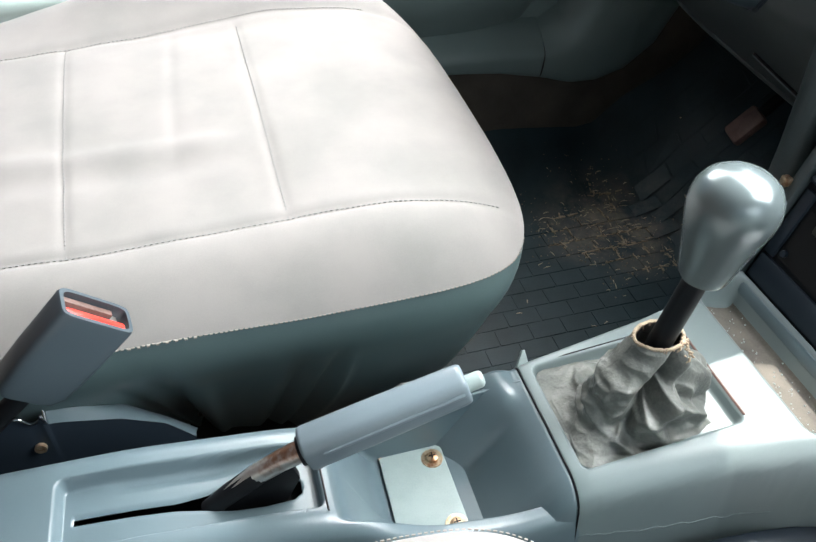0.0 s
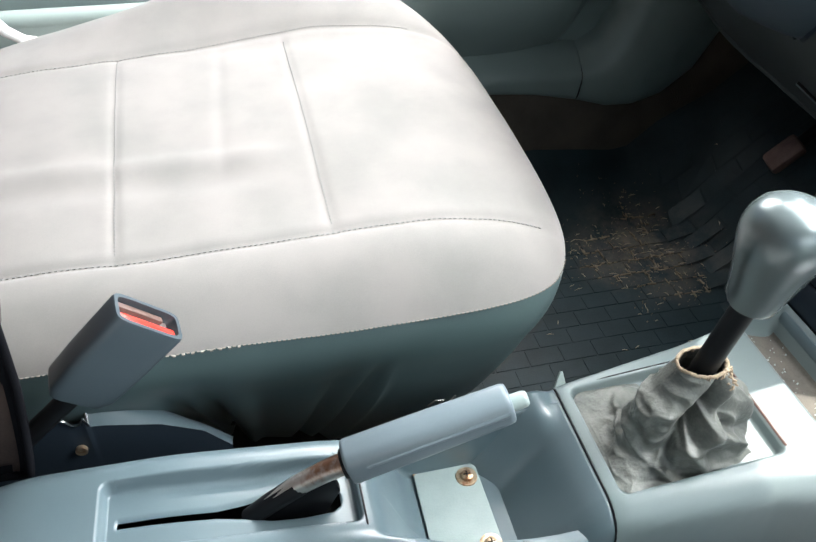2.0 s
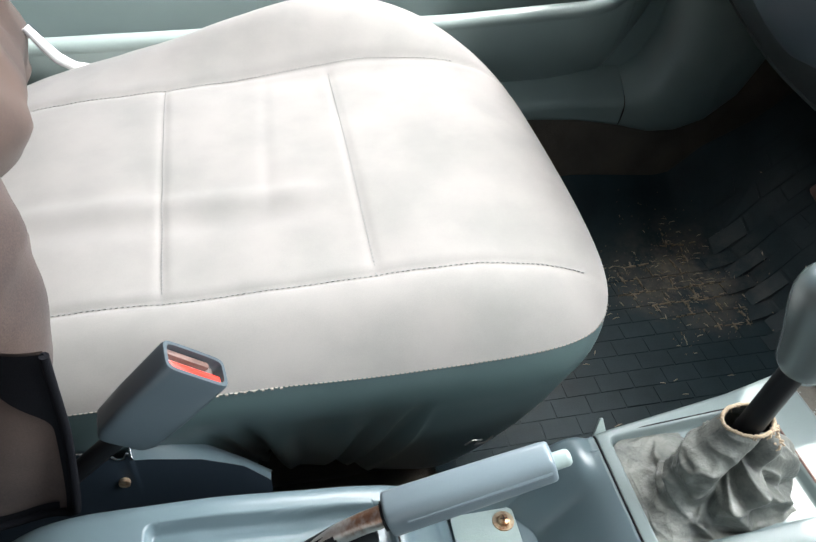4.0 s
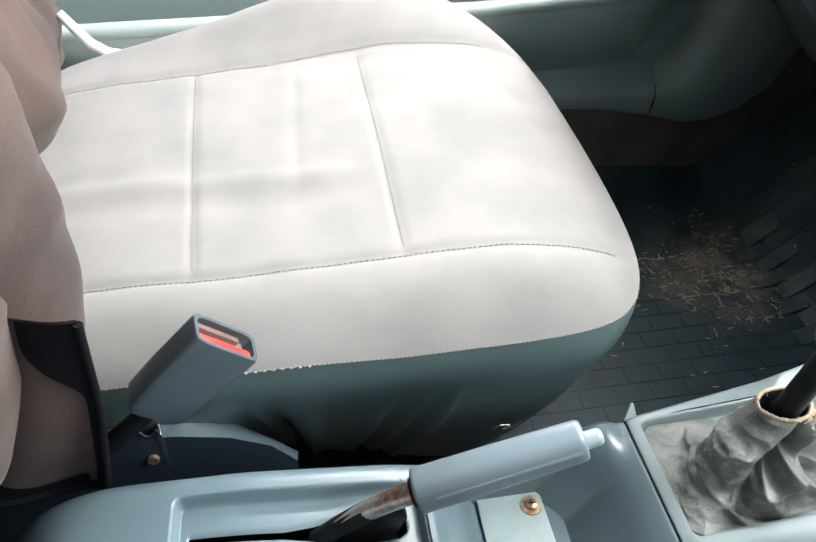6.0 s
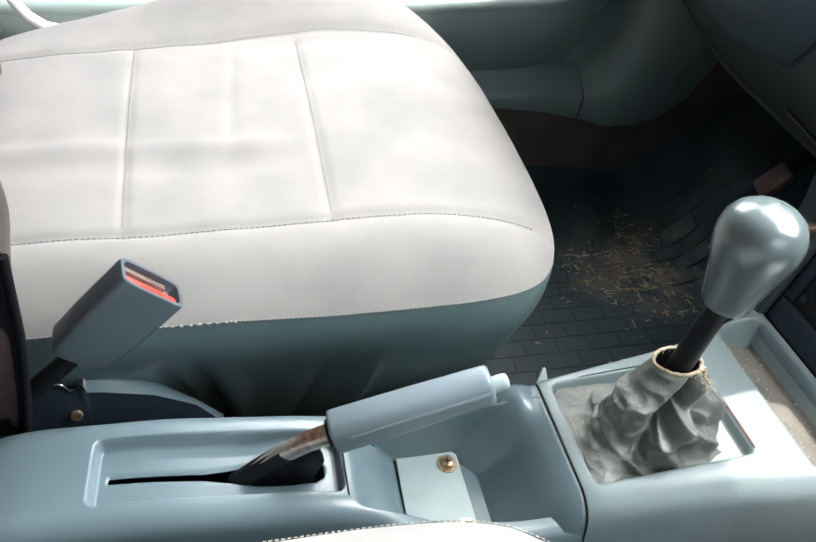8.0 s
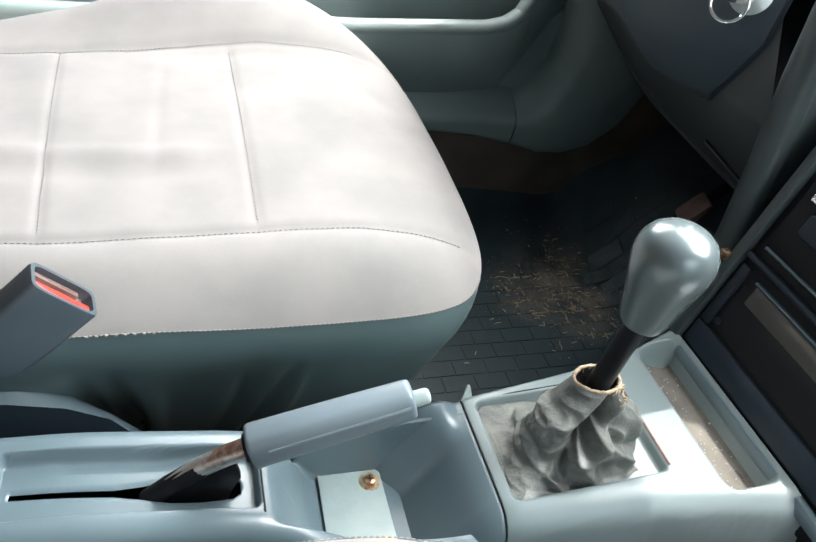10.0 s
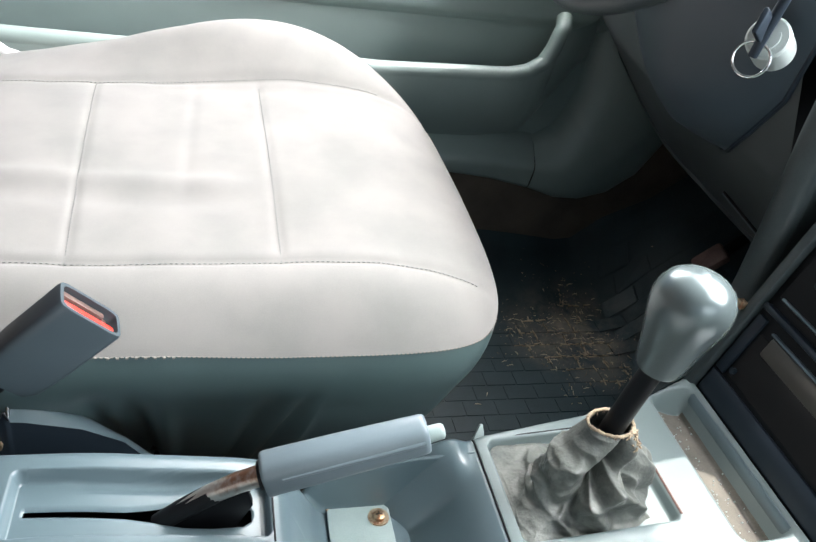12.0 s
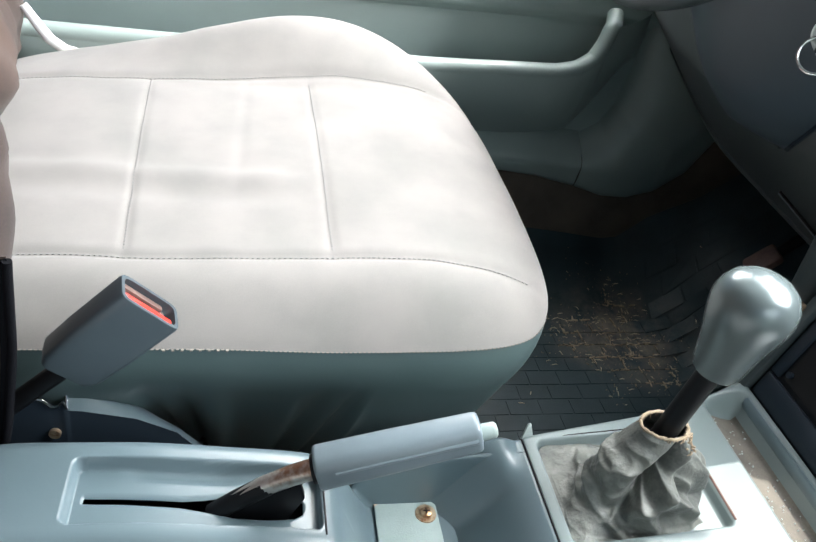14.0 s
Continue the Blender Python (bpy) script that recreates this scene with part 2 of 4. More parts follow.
def interp(x, table):
    for (x0, y0), (x1, y1) in zip(table, table[1:]):
        if x <= x1:
            return mixv(y0, y1, max(0.0, min(1.0, (x - x0) / (x1 - x0))))
    return table[-1][1]


def gauss(x, w):
    return math.exp(-(x / w) ** 2)


def rrect(x, y, x0, x1, y0, y1, r):
    """Signed distance to a rounded rectangle, negative inside."""
    qx, qy = abs(x - (x0 + x1) / 2) - (x1 - x0) / 2 + r, abs(y - (y0 + y1) / 2) - (y1 - y0) / 2 + r
    return math.hypot(max(qx, 0), max(qy, 0)) + min(max(qx, qy), 0) - r


# ---------------- cabin shell ----------------
def shell(name, bm, mat, label, category, parent=None):
    ob = part(name, bm, mat, parent)
    return tagged(ob, label, category, kind="structure") if parent is None else ob


def ground_height(x, y):
    z = 0.045 * ss(0.86, 1.0, y) + 0.95 * max(0.0, x - 0.60) * ss(0.58, 0.68, x)
    return z - 0.006


shell("floor", grid(lambda u, v: (u, v, ground_height(u, v) - 0.012), lin(-1.5, 1.15, 160), lin(-0.55, 1.06, 50)), CARPET, "brown carpeted car floor with a rising toe board", "floor")
shell("wall_passenger", box((-1.5, -0.60, -0.05), (1.2, -0.55, 0.66), 0.01), DOOR, "grey plastic lined passenger side of the cabin", "wall")
# added out of view to keep sky light off the consoles
shell("wall_passenger_rear", box((-1.5, -0.60, 0.66), (-0.30, -0.55, 1.12), 0.01), SHELL, "unseen plain pillar and rear side added to block sky light", "wall")
shell("wall_driver_rear", box((-1.5, 1.06, -0.05), (-0.50, 1.10, 1.12), 0.01), SHELL, "plain lined rear side of the cabin", "wall")
shell("wall_rear", box((-1.55, -0.6, -0.05), (-1.502, 1.1, 1.12), 0.01), SHELL, "plain grey rear wall of the cabin", "wall")
shell("wall_front", box((1.15, -0.6, -0.05), (1.2, 1.1, 0.62), 0.01), BLACK, "black bulkhead behind the dashboard", "wall")
shell("tunnel", box((-1.4, 0.225, -0.03), (1.1, 0.335, 0.13), 0.03), BLACK, "black covered transmission tunnel under the consoles", "tunnel")
# roof out of view; its side edge decides where the sun falls inside
shell("ceiling", box((-1.5, -0.58, 1.10), (0.58, 1.03, 1.14), 0.01), SHELL, "pale grey headlining of the unseen car roof, edges set to shape the sun", "ceiling")


# ---------------- driver's door, sill, kick panel ----------------
door = thing("door_1", (0.0, 0.98, 0.2), "closed car door with grey-green plastic lining and map pocket", "car door", kind="structure")


def door_face(u, v):
    """Lining: u along the car, v upwards; a soft crease runs under the arm rest."""
    y = 0.985 - 0.022 * ss(0.405, 0.43, v) + 0.012 * ss(0.43, 0.60, v)
    crease = 0.004 * gauss(v - (0.412 + 0.05 * ss(0.36, 0.50, u)), 0.004)
    return (u, y + crease, v)


bm = grid(door_face, lin(-1.0, 0.62, 90), lin(0.2, 0.565, 100))
part("lining", bm, DOOR, door)
part("door_shell", box((-1.0, 1.0, 0.15), (0.62, 1.05, 0.565), 0.004), PLASTIC, door)
# out-of-view slab, set so its shadow ends the sun on the pocket lip
shell("pillar", slab([(0.384, 1.03, 1.12), (0.55, 1.03, 1.12), (1.0, 1.03, 0.60), (0.79, 1.03, 0.60)], (0, 0.02, 0), 0.004), SHELL, "unseen windscreen pillar with grey lining, placed to shade the pocket lip", "pillar")
# the map pocket: a bulging trough with a rolled lip
POCKET_TOP = [(-0.55, 0.365), (0.2, 0.355), (0.38, 0.360), (0.41, 0.366), (0.432, 0.380), (0.443, 0.400), (0.449, 0.425), (0.53, 0.44)]


def pocket_depth(u):
    """How far the trough stands out of the lining: full along the door, rounding off at its nose."""
    k = min(1.0, max(0.0, (u - 0.35) / 0.18))
    return 0.079 * (1 - k ** 2.6) ** 0.62


def pocket_face(u, v):
    """u along the door, v from the bottom up to the lip."""
    top = interp(u, POCKET_TOP)
    low = 0.226 + 0.012 * ss(0.34, 0.44, u) + 0.13 * ss(0.43, 0.535, u)
    out = pocket_depth(u) * (1 - (1 - v) ** 2.3)
    return (u, 0.984 - out, mixv(low, top, v))


POCKET_U = lin(-0.55, 0.33, 50) + lin(0.336, 0.5299, 80)
bm = grid(pocket_face, POCKET_U, lin(0, 1, 30))
rim = [Vector(pocket_face(u, 1.0)) for u in lin(-0.55, 0.38, 50) + lin(0.384, 0.452, 40)]
pocket = part("map_pocket", bm, DOOR, door, sharp=0)
part("pocket_lip", tube([p + Vector((0, 0.010, -0.002)) for p in rim] + [rim[-1] + Vector((0.006, 0.03, 0.010))], 0.0115, 14), DOOR, pocket)
part("pocket_floor", grid(lambda u, v: (u, v, 0.275), lin(-0.55, 0.40, 12), lin(0.95, 0.985, 4)), DOOR, pocket)


SILL_BREAK = [(-0.9, 0.214), (0.337, 0.208), (0.397, 0.206), (0.47, 0.201)]
SILL_LOW = [(-0.9, 0.19), (0.30, 0.187), (0.352, 0.182), (0.406, 0.175), (0.453, 0.164), (0.487, 0.156)]


def sill_section(u):
    """Scuff trim across the sill: under the door, over a rounded break, down to its lower edge."""
    zb, zl = interp(u, SILL_BREAK), interp(u, SILL_LOW)
    return soft_line([(u, 0.996, zb + 0.045), (u, 0.972, zb + 0.036), (u, 0.955, zb + 0.022), (u, 0.936, zb + 0.004), (u, 0.941, zb - 0.016), (u, 0.946, zl), (u, 0.975, zl - 0.004)])


# the kick panel ahead of the seam: its outer edge by the door, its rounded break and its lower edge
KICK_OUT = [(0, (0.472, 0.972, 0.236)), (0.25, (0.503, 0.970, 0.256)), (0.5, (0.522, 0.970, 0.290)), (0.75, (0.530, 0.971, 0.335)), (1, (0.534, 0.973, 0.39)), (1.3, (0.555, 0.98, 0.48))]
KICK_BREAK = [(0, (0.472, 0.936, 0.205)), (0.25, (0.522, 0.931, 0.208)), (0.5, (0.572, 0.929, 0.221)), (0.75, (0.612, 0.929, 0.243)), (1, (0.645, 0.934, 0.29)), (1.3, (0.70, 0.95, 0.40))]
KICK_LOW = [(0, (0.472, 0.946, 0.160)), (0.25, (0.523, 0.944, 0.143)), (0.5, (0.566, 0.943, 0.141)), (0.75, (0.612, 0.943, 0.154)), (1, (0.66, 0.945, 0.19)), (1.3, (0.74, 0.955, 0.32))]


def table_point(s, table):
    return Vector([interp(s, [(k, p[i]) for k, p in table]) for i in range(3)])


def kick_section(s):
    o, b, w = table_point(s, KICK_OUT), table_point(s, KICK_BREAK), table_point(s, KICK_LOW)
    swell = Vector((0, -0.010 * ss(0, 0.5, s), 0.004 * ss(0, 0.5, s)))
    return soft_line([o + Vector((-0.004, 0.03, 0.004)), o, o.lerp(b, 0.45) + swell, b, b.lerp(w, 0.45) + Vector((0, -0.002, 0)), w, w + Vector((0, 0.03, -0.004))])


tagged(part("sill_trim", loft([sill_section(u) for u in lin(-0.9, 0.3, 30) + lin(0.31, 0.4705, 30)]), DOOR, sharp=0), "grey-green plastic scuff trim along the door sill", "sill trim", kind="structure")
tagged(part("kick_panel", loft([kick_section(s) for s in lin(0.0, 1.3, 70)]), DOOR, sharp=0), "curved grey-green kick panel beside the footwell", "kick panel", kind="structure")
# black sheet whose colour supplies the darkness beyond the kick panel
shell("footwell_shade", grid(lambda u, v: (u, 0.985 + 0.01 * math.sin(v * 3), mixv(0.10, 0.70, v)), lin(0.5, 1.16, 12), lin(0, 1, 12)), BLACK, "black sheet standing for the shade beside the pedals", "lining")
MAT_EDGE = [(-0.9, 0.088), (0.41, 0.085), (0.472, 0.078), (0.54, 0.069), (0.568, 0.073), (0.587, 0.089), (0.613, 0.111), (0.653, 0.133), (0.693, 0.155), (1.1, 0.50)]


def wall_carpet(u, v):
    """Carpet from behind the mat's upturned edge to under the sill."""
    low = interp(u, MAT_EDGE) - 0.03
    high = 0.205 + 0.30 * ss(0.62, 0.9, u)
    y = 0.962 - 0.030 * (1 - v) ** 1.5 - 0.010 * math.sin(math.pi * v) + 0.004 * math.sin(u * 19) * (1 - v)
    return (u, y, mixv(low, high, v))


tagged(part("wall_carpet", grid(wall_carpet, lin(-0.9, 1.1, 140), lin(0, 1, 20)), CARPET, sharp=0), "dusty brown carpet rising from floor to sill", "carpet", kind="structure")


# ---------------- floor mat with brick relief ----------------
def mat_height(x, y):
    lift = (interp(x, MAT_EDGE) - ground_height(x, 0.93)) * ss(0.80, 0.95, y) * 1.1
    return ground_height(x, y) + max(0.0, lift) + 0.003 * noise.noise((x * 4, y * 4, 0)) + 0.004 * noise.noise((x * 1.7, y * 2.3, 3))


MAT_X, MAT_Y = (0.10, 0.92), (0.41, 0.932)
mat_thing = thing("floor_mat", (0.4, 0.7, 0.0), "worn black rubber floor mat with brick relief, dirty in the middle", "floor mat")
part("sheet", grid(lambda u, v: (u, v, mat_height(u, v)), lin(*MAT_X, 110), lin(*MAT_Y, 75)), MAT_RUBBER, mat_thing)
pads = bmesh.new()
BW, BD = 0.046, 0.0285
cols, rows_n = int((MAT_X[1] - MAT_X[0]) / BW), int((MAT_Y[1] - MAT_Y[0]) / BD)
for i in range(cols):
    for j in range(-1, rows_n + 1):
        x0, y0 = MAT_X[0] + (i + 0.5 * (j % 2)) * BW, MAT_Y[0] + j * BD
        if y0 < MAT_Y[0] or x0 + BW > MAT_X[1] or y0 + BD > MAT_Y[1]:
            continue
        if (y0 > 0.80 and x0 < 0.585) or y0 < 0.452:
            continue
        g, h = 0.0007, 0.0009
        top, low = [], []
        for (a, b) in ((0, 0), (1, 0), (1, 1), (0, 1)):
            xx, yy = x0 + g + a * (BW - 2 * g), y0 + g + b * (BD - 2 * g)
            low.append(pads.verts.new((xx, yy, mat_height(xx, yy) - 0.001)))
            xi, yi = x0 + 2 * g + a * (BW - 4 * g), y0 + 2 * g + b * (BD - 4 * g)
            top.append(pads.verts.new((xi, yi, mat_height(xi, yi) + h + 0.0006 * noise.noise((xi * 50, yi * 50, 1)))))
        pads.faces.new(top)
        for k in range(4):
            pads.faces.new((low[k], low[(k + 1) % 4], top[(k + 1) % 4], top[k]))
relief = part("brick_relief", pads, MAT_RUBBER, mat_thing, smooth=False)
relief["kind"] = "stuff"


# ---------------- driver's seat ----------------
SEAT_C = (-0.07, 0.63)


def rim_point(a):
    """Plan outline of the cushion: a rounded oblong, squarer at the front corner next to the console."""
    c, s = math.cos(a), math.sin(a)
    p = (0.24 if c > 0 else 0.36) if s < 0 else 0.44
    x = math.copysign(abs(c) ** p, c)
    y = math.copysign(abs(s) ** p, s)
    hx = 0.2925 if c > 0 else 0.300
    hy = 0.240 if s < 0 else 0.270
    bow = 0.016 * (1 - ((y - 0.15) * 0.85) ** 2) if c > 0 else 0
    return SEAT_C[0] + x * hx + (bow if c > 0 else 0) * abs(c) ** 0.5, SEAT_C[1] + y * hy


def near_seam(x):
    return 0.450 + 0.006 * ss(-0.1, -0.3, x) - 0.004 * ss(0.08, 0.2, x)


def far_seam(x):
    return 0.748 + 0.012 * ss(-0.15, 0.1, x)


def seat_top(x, y):
    z = 0.352 + 0.024 * (y - 0.45) / 0.3 + 0.006 * gauss(x - 0.1, 0.15) - 0.010 * ss(-0.15, -0.35, x)
    z += (0.064 * gauss(x - 0.03, 0.18) - 0.012) * ss(0.735, 0.83, y)
    z += 0.010 * gauss(y - 0.42, 0.035)
    z -= 0.0035 * gauss(y - near_seam(x), 0.0045) + 0.0032 * gauss(y - far_seam(x), 0.006)
    inside = ss(0.44, 0.46, y) * (1 - ss(0.74, 0.76, y))
    z += inside * 0.006 * math.sin(math.pi * min(1, max(0, (y - 0.45) / 0.3)))
    for xs, w in ((-0.130 - 0.035 * (y - 0.45), 0.0038), (0.031 - 0.02 * (y - 0.45), 0.0042)):
        z -= inside * 0.0014 * gauss(x - xs, w)
    z -= inside * 0.0008 * gauss(x + 0.045 - 0.03 * (y - 0.6), 0.006) * ss(0.50, 0.58, y)
    crease = gauss(y - 0.555 + 0.05 * (x + 0.1), 0.012) * ss(0.03, -0.03, x)
    z += 0.0026 * crease - 0.0022 * gauss(y - 0.53 + 0.05 * (x + 0.1), 0.014) * ss(0.03, -0.03, x)
    return z + 0.0022 * noise.noise((x * 9, y * 9, 0.3)) + 0.0012 * noise.noise((x * 25, y * 17, 2))


def rim_height(a):
    s, c = math.sin(a), math.cos(a)
    x = rim_point(a)[0]
    return 0.306 + 0.02 * ss(-0.6, 0.9, s) + 0.006 * ss(0.7, 1, c) + 0.004 * ss(0.04, -0.08, x) * ss(0.0, -0.5, s)


def cushion_point(a, s):
    rx, ry = rim_point(a)
    x, y = mixv(SEAT_C[0], rx, s), mixv(SEAT_C[1], ry, s)
    z = rim_height(a)
    w = 1 - s ** 8
    return Vector((x, y, z + (seat_top(x, y) - z) * max(0.0, w) ** 0.92))


def skirt_point(a, v):
    rx, ry = rim_point(a)
    dx, dy = rx - SEAT_C[0], ry - SEAT_C[1]
    n = math.hypot(dx, dy)
    z0 = rim_height(a)
    tuck = 0.003 * math.sin(math.pi * min(1, v * 3)) - 0.085 * v ** 1.5
    pleat = 0.0
    if math.sin(a) < 0:
        for px, wd, amp in ((-0.115, 0.010, 0.010), (-0.088, 0.012, 0.012), (-0.06, 0.012, -0.004), (0.028, 0.012, 0.009), (0.060, 0.009, 0.010), (0.068, 0.006, -0.007)):
            pleat -= 1.5 * amp * gauss(rx - px - 0.004 * v, wd) * ss(0.12, 0.7, v)
    t = tuck + pleat
    return Vector((rx + dx / n * t, ry + dy / n * t, z0 - 0.21 * v))


def even_angles(count):
    """Angles that step evenly along the outline."""
    fine = [i / 400 for i in range(401)]
    cand = set()
    for q, p in ((0, 0.44), (1, 0.44), (2, 0.36), (3, 0.24)):
        for t in fine:
            small = math.asin(t ** (1 / p))
            cand.add(q * math.pi / 2 + small)
            cand.add((q + 1) * math.pi / 2 - small)
    cand = sorted(a for a in cand if 0 <= a < 2 * math.pi)
    pts = [Vector(rim_point(a)) for a in cand]
    run = [0.0]
    for p, q in zip(pts, pts[1:] + pts[:1]):
        run.append(run[-1] + (q - p).length)
    out, k = [], 0
    for i in range(count):
        while run[k + 1] < run[-1] * i / count:
            k += 1
        out.append(cand[k])
    return sorted(set(out))


ANG = even_angles(400)
seat = thing("driver_seat", (-0.1, 0.63, 0.0), "car seat with pale grey fabric cushion and grey-green vinyl sides", "car seat")
bm = grid(cushion_point, ANG, lin(0.01, 1.0, 90), close_u=True)
bm.faces.new([v for v in bm.verts if (v.co.xy - Vector(SEAT_C)).length < 0.006])
cushion = part("cushion", bm, FABRIC, seat, "off-white suede-like fabric top with stitched panels", sharp=0)
part("skirt", grid(skirt_point, ANG, lin(0.0, 1.22, 32), close_u=True), VINYL, seat, "grey-green vinyl side with pleats", sharp=0)


def drop(x, y):
    """The height of the cushion's surface at a place in plan."""
    a = math.atan2(y - SEAT_C[1], x - SEAT_C[0])
    best = min(ANG, key=lambda b: abs(math.remainder(math.atan2(rim_point(b)[1] - SEAT_C[1], rim_point(b)[0] - SEAT_C[0]) - a, 2 * math.pi)))
    rx, ry = rim_point(best)
    s = math.hypot(x - SEAT_C[0], y - SEAT_C[1]) / math.hypot(rx - SEAT_C[0], ry - SEAT_C[1])
    z = rim_height(best)
    return z + (seat_top(x, y) - z) * max(0.0, 1 - min(s, 1) ** 8) ** 0.92


def stitches(name, points, mat, parent, step=0.0042, size=(0.0022, 0.0005, 0.0004), label=""):
    """A row of short thread stitches along points."""
    bm = bmesh.new()
    pts = [Vector(p) for p in points]
    run = 0.0
    for a, b in zip(pts, pts[1:]):
        d = b - a
        ln = d.length
        while run < ln:
            m = Matrix.Translation(a + d * (run / ln)) @ d.to_track_quat("X", "Z").to_matrix().to_4x4()
            box((-size[0] / 2, -size[1], -size[2]), (size[0] / 2, size[1], size[2]), 0, bm, m)
            run += step
        run -= ln
    return part(name, bm, mat, parent, label, smooth=False)


line = [(x, near_seam(x), drop(x, near_seam(x)) + 0.0009) for x in lin(-0.30, 0.20, 60)]
stitches("seam_stitching", line, THREAD, cushion)
line = [(x, far_seam(x), drop(x, far_seam(x)) + 0.0009) for x in lin(-0.30, 0.16, 50)]
stitches("seam_stitching", line, THREAD, cushion)
for x0, k in ((-0.130, 0.035), (0.031, 0.02)):
    line = [(x0 - k * (y - 0.45), y, drop(x0 - k * (y - 0.45), y) + 0.0004) for y in lin(0.452, 0.745, 30)]
    stitches("seam_stitching", line, THREAD, cushion)
edge = [a for a in ANG if math.sin(a) < 0 and -0.28 < rim_point(a)[0] < 0.22]
stitches("edge_stitching", [skirt_point(a, 0.0) + Vector((0, -0.0012, 0.0006)) for a in edge], THREAD_PALE, cushion, 0.0036, (0.0022, 0.0004, 0.0004))
stitches("loose_stitching", [skirt_point(a, 0.0) + Vector((0, -0.0016, 0.0002)) for a in edge if -0.10 < rim_point(a)[0] < -0.045], THREAD_PALE, cushion, 0.0065, (0.002, 0.0008, 0.0007))


# backrest under a loose brown cover: folds run down and the hem ends beside the console
def back_point(u, v):
    """u from the door side (0) to the console side and round its corner (1), v upwards."""
    t = min(1.0, u / 0.82)
    y = mixv(0.92, 0.318, t)
    x = -0.315 + 0.135 * t ** 1.3 - 0.17 * ss(0.38, 0.8, t)
    if u > 0.82:
        ang = (u - 0.82) / 0.18 * math.pi * 0.5
        y, x = 0.318 - 0.02 * math.sin(ang), -0.35 - 0.14 * (1 - math.cos(ang)) - 0.02 * math.sin(ang)
    z0 = 0.340 - 0.012 * ss(0.55, 0.8, u)
    fold = (0.011 * math.sin(u * 21 + 4 * v + 2 * noise.noise((u * 3, v * 3, 0))) + 0.009 * math.sin(u * 37 - 9 * v + 1)) * (0.25 + 0.75 * ss(0.05, 0.3, v))
    belly = 0.034 * ss(0.0, 0.1, v)
    crumple = 0.020 * noise.noise((u * 6, v * 5, 2.0)) * ss(0.0, 0.15, v) + 0.009 * noise.noise((u * 16, v * 14, 5.0)) * ss(0.0, 0.15, v)
    return Vector((x - 0.17 * v + fold + belly + crumple, y - belly * 0.35, z0 + 0.62 * v))


bm = grid(back_point, lin(0, 1, 110), lin(0, 1, 60))
back = part("backrest", bm, VELOUR, seat, "brown velour cover hanging loose over the backrest", sharp=0)


def slack_fold(path, radii, seed, wrinkles):
    """A hanging roll of loose cloth with a few soft creases across it."""
    pts = [Vector(p) for p in path]
    fine_pts, fine_r = [], []
    for k in range(len(pts) - 1):
        for j in range(8):
            t = j / 8
            p0, p3 = pts[max(0, k - 1)], pts[min(len(pts) - 1, k + 2)]
            p1, p2 = pts[k], pts[k + 1]
            fine_pts.append(0.5 * (2 * p1 + (p2 - p0) * t + (2 * p0 - 5 * p1 + 4 * p2 - p3) * t * t + (3 * p1 - p0 - 3 * p2 + p3) * t ** 3))
            fine_r.append(mixv(radii[k], radii[k + 1], ss(0, 1, t)))
    bm = tube(fine_pts, fine_r, 48)
    for vtx in bm.verts:
        c = vtx.co.copy()
        d = 0.007 * noise.noise(c * 11 + Vector((seed, 0, 0))) + 0.003 * noise.noise(c * 31)
        for z0, slope, amp in wrinkles:
            w = c.z - z0 - slope * (c.x + 0.22)
            d += amp * (gauss(w, 0.005) - 0.8 * gauss(w - 0.011, 0.006))
        vtx.co += Vector((d, -d * 0.6, 0))
    return bm


fold_a = [(-0.31, 0.45, 0.78), (-0.262, 0.412, 0.64), (-0.243, 0.398, 0.53), (-0.239, 0.386, 0.45), (-0.246, 0.380, 0.385), (-0.260, 0.374, 0.335), (-0.280, 0.370, 0.295)]
part("bolster_fold", slack_fold(fold_a, [0.055, 0.058, 0.058, 0.058, 0.055, 0.042, 0.008], 0.0, ((0.415, 1.6, 0.0045), (0.392, 1.9, 0.0035), (0.56, -1.0, 0.003))), VELOUR, back, "slack brown fold at the bolster", sharp=0)
fold_b = [(-0.31, 0.360, 0.68), (-0.266, 0.335, 0.55), (-0.253, 0.325, 0.46), (-0.254, 0.318, 0.40), (-0.262, 0.314, 0.350), (-0.280, 0.314, 0.312)]
part("bolster_fold", slack_fold(fold_b, [0.05, 0.051, 0.050, 0.047, 0.036, 0.008], 4.0, ((0.43, 0.9, 0.003),)), VELOUR, back, "slack brown fold at the bolster", sharp=0)


def flap_point(u, v):
    """The cover's loose corner: u back from its front edge, v upwards from the hem."""
    z_low = 0.279 - 0.007 * ss(0.0, 0.3, u)
    z = mixv(z_low, 0.432, v)
    x = interp(z, [(0.27, -0.196), (0.296, -0.190), (0.361, -0.178), (0.434, -0.168)]) - 0.13 * u
    return Vector((x, 0.334 + 0.012 * u + 0.004 * math.sin(u * 9 + v * 4), z))


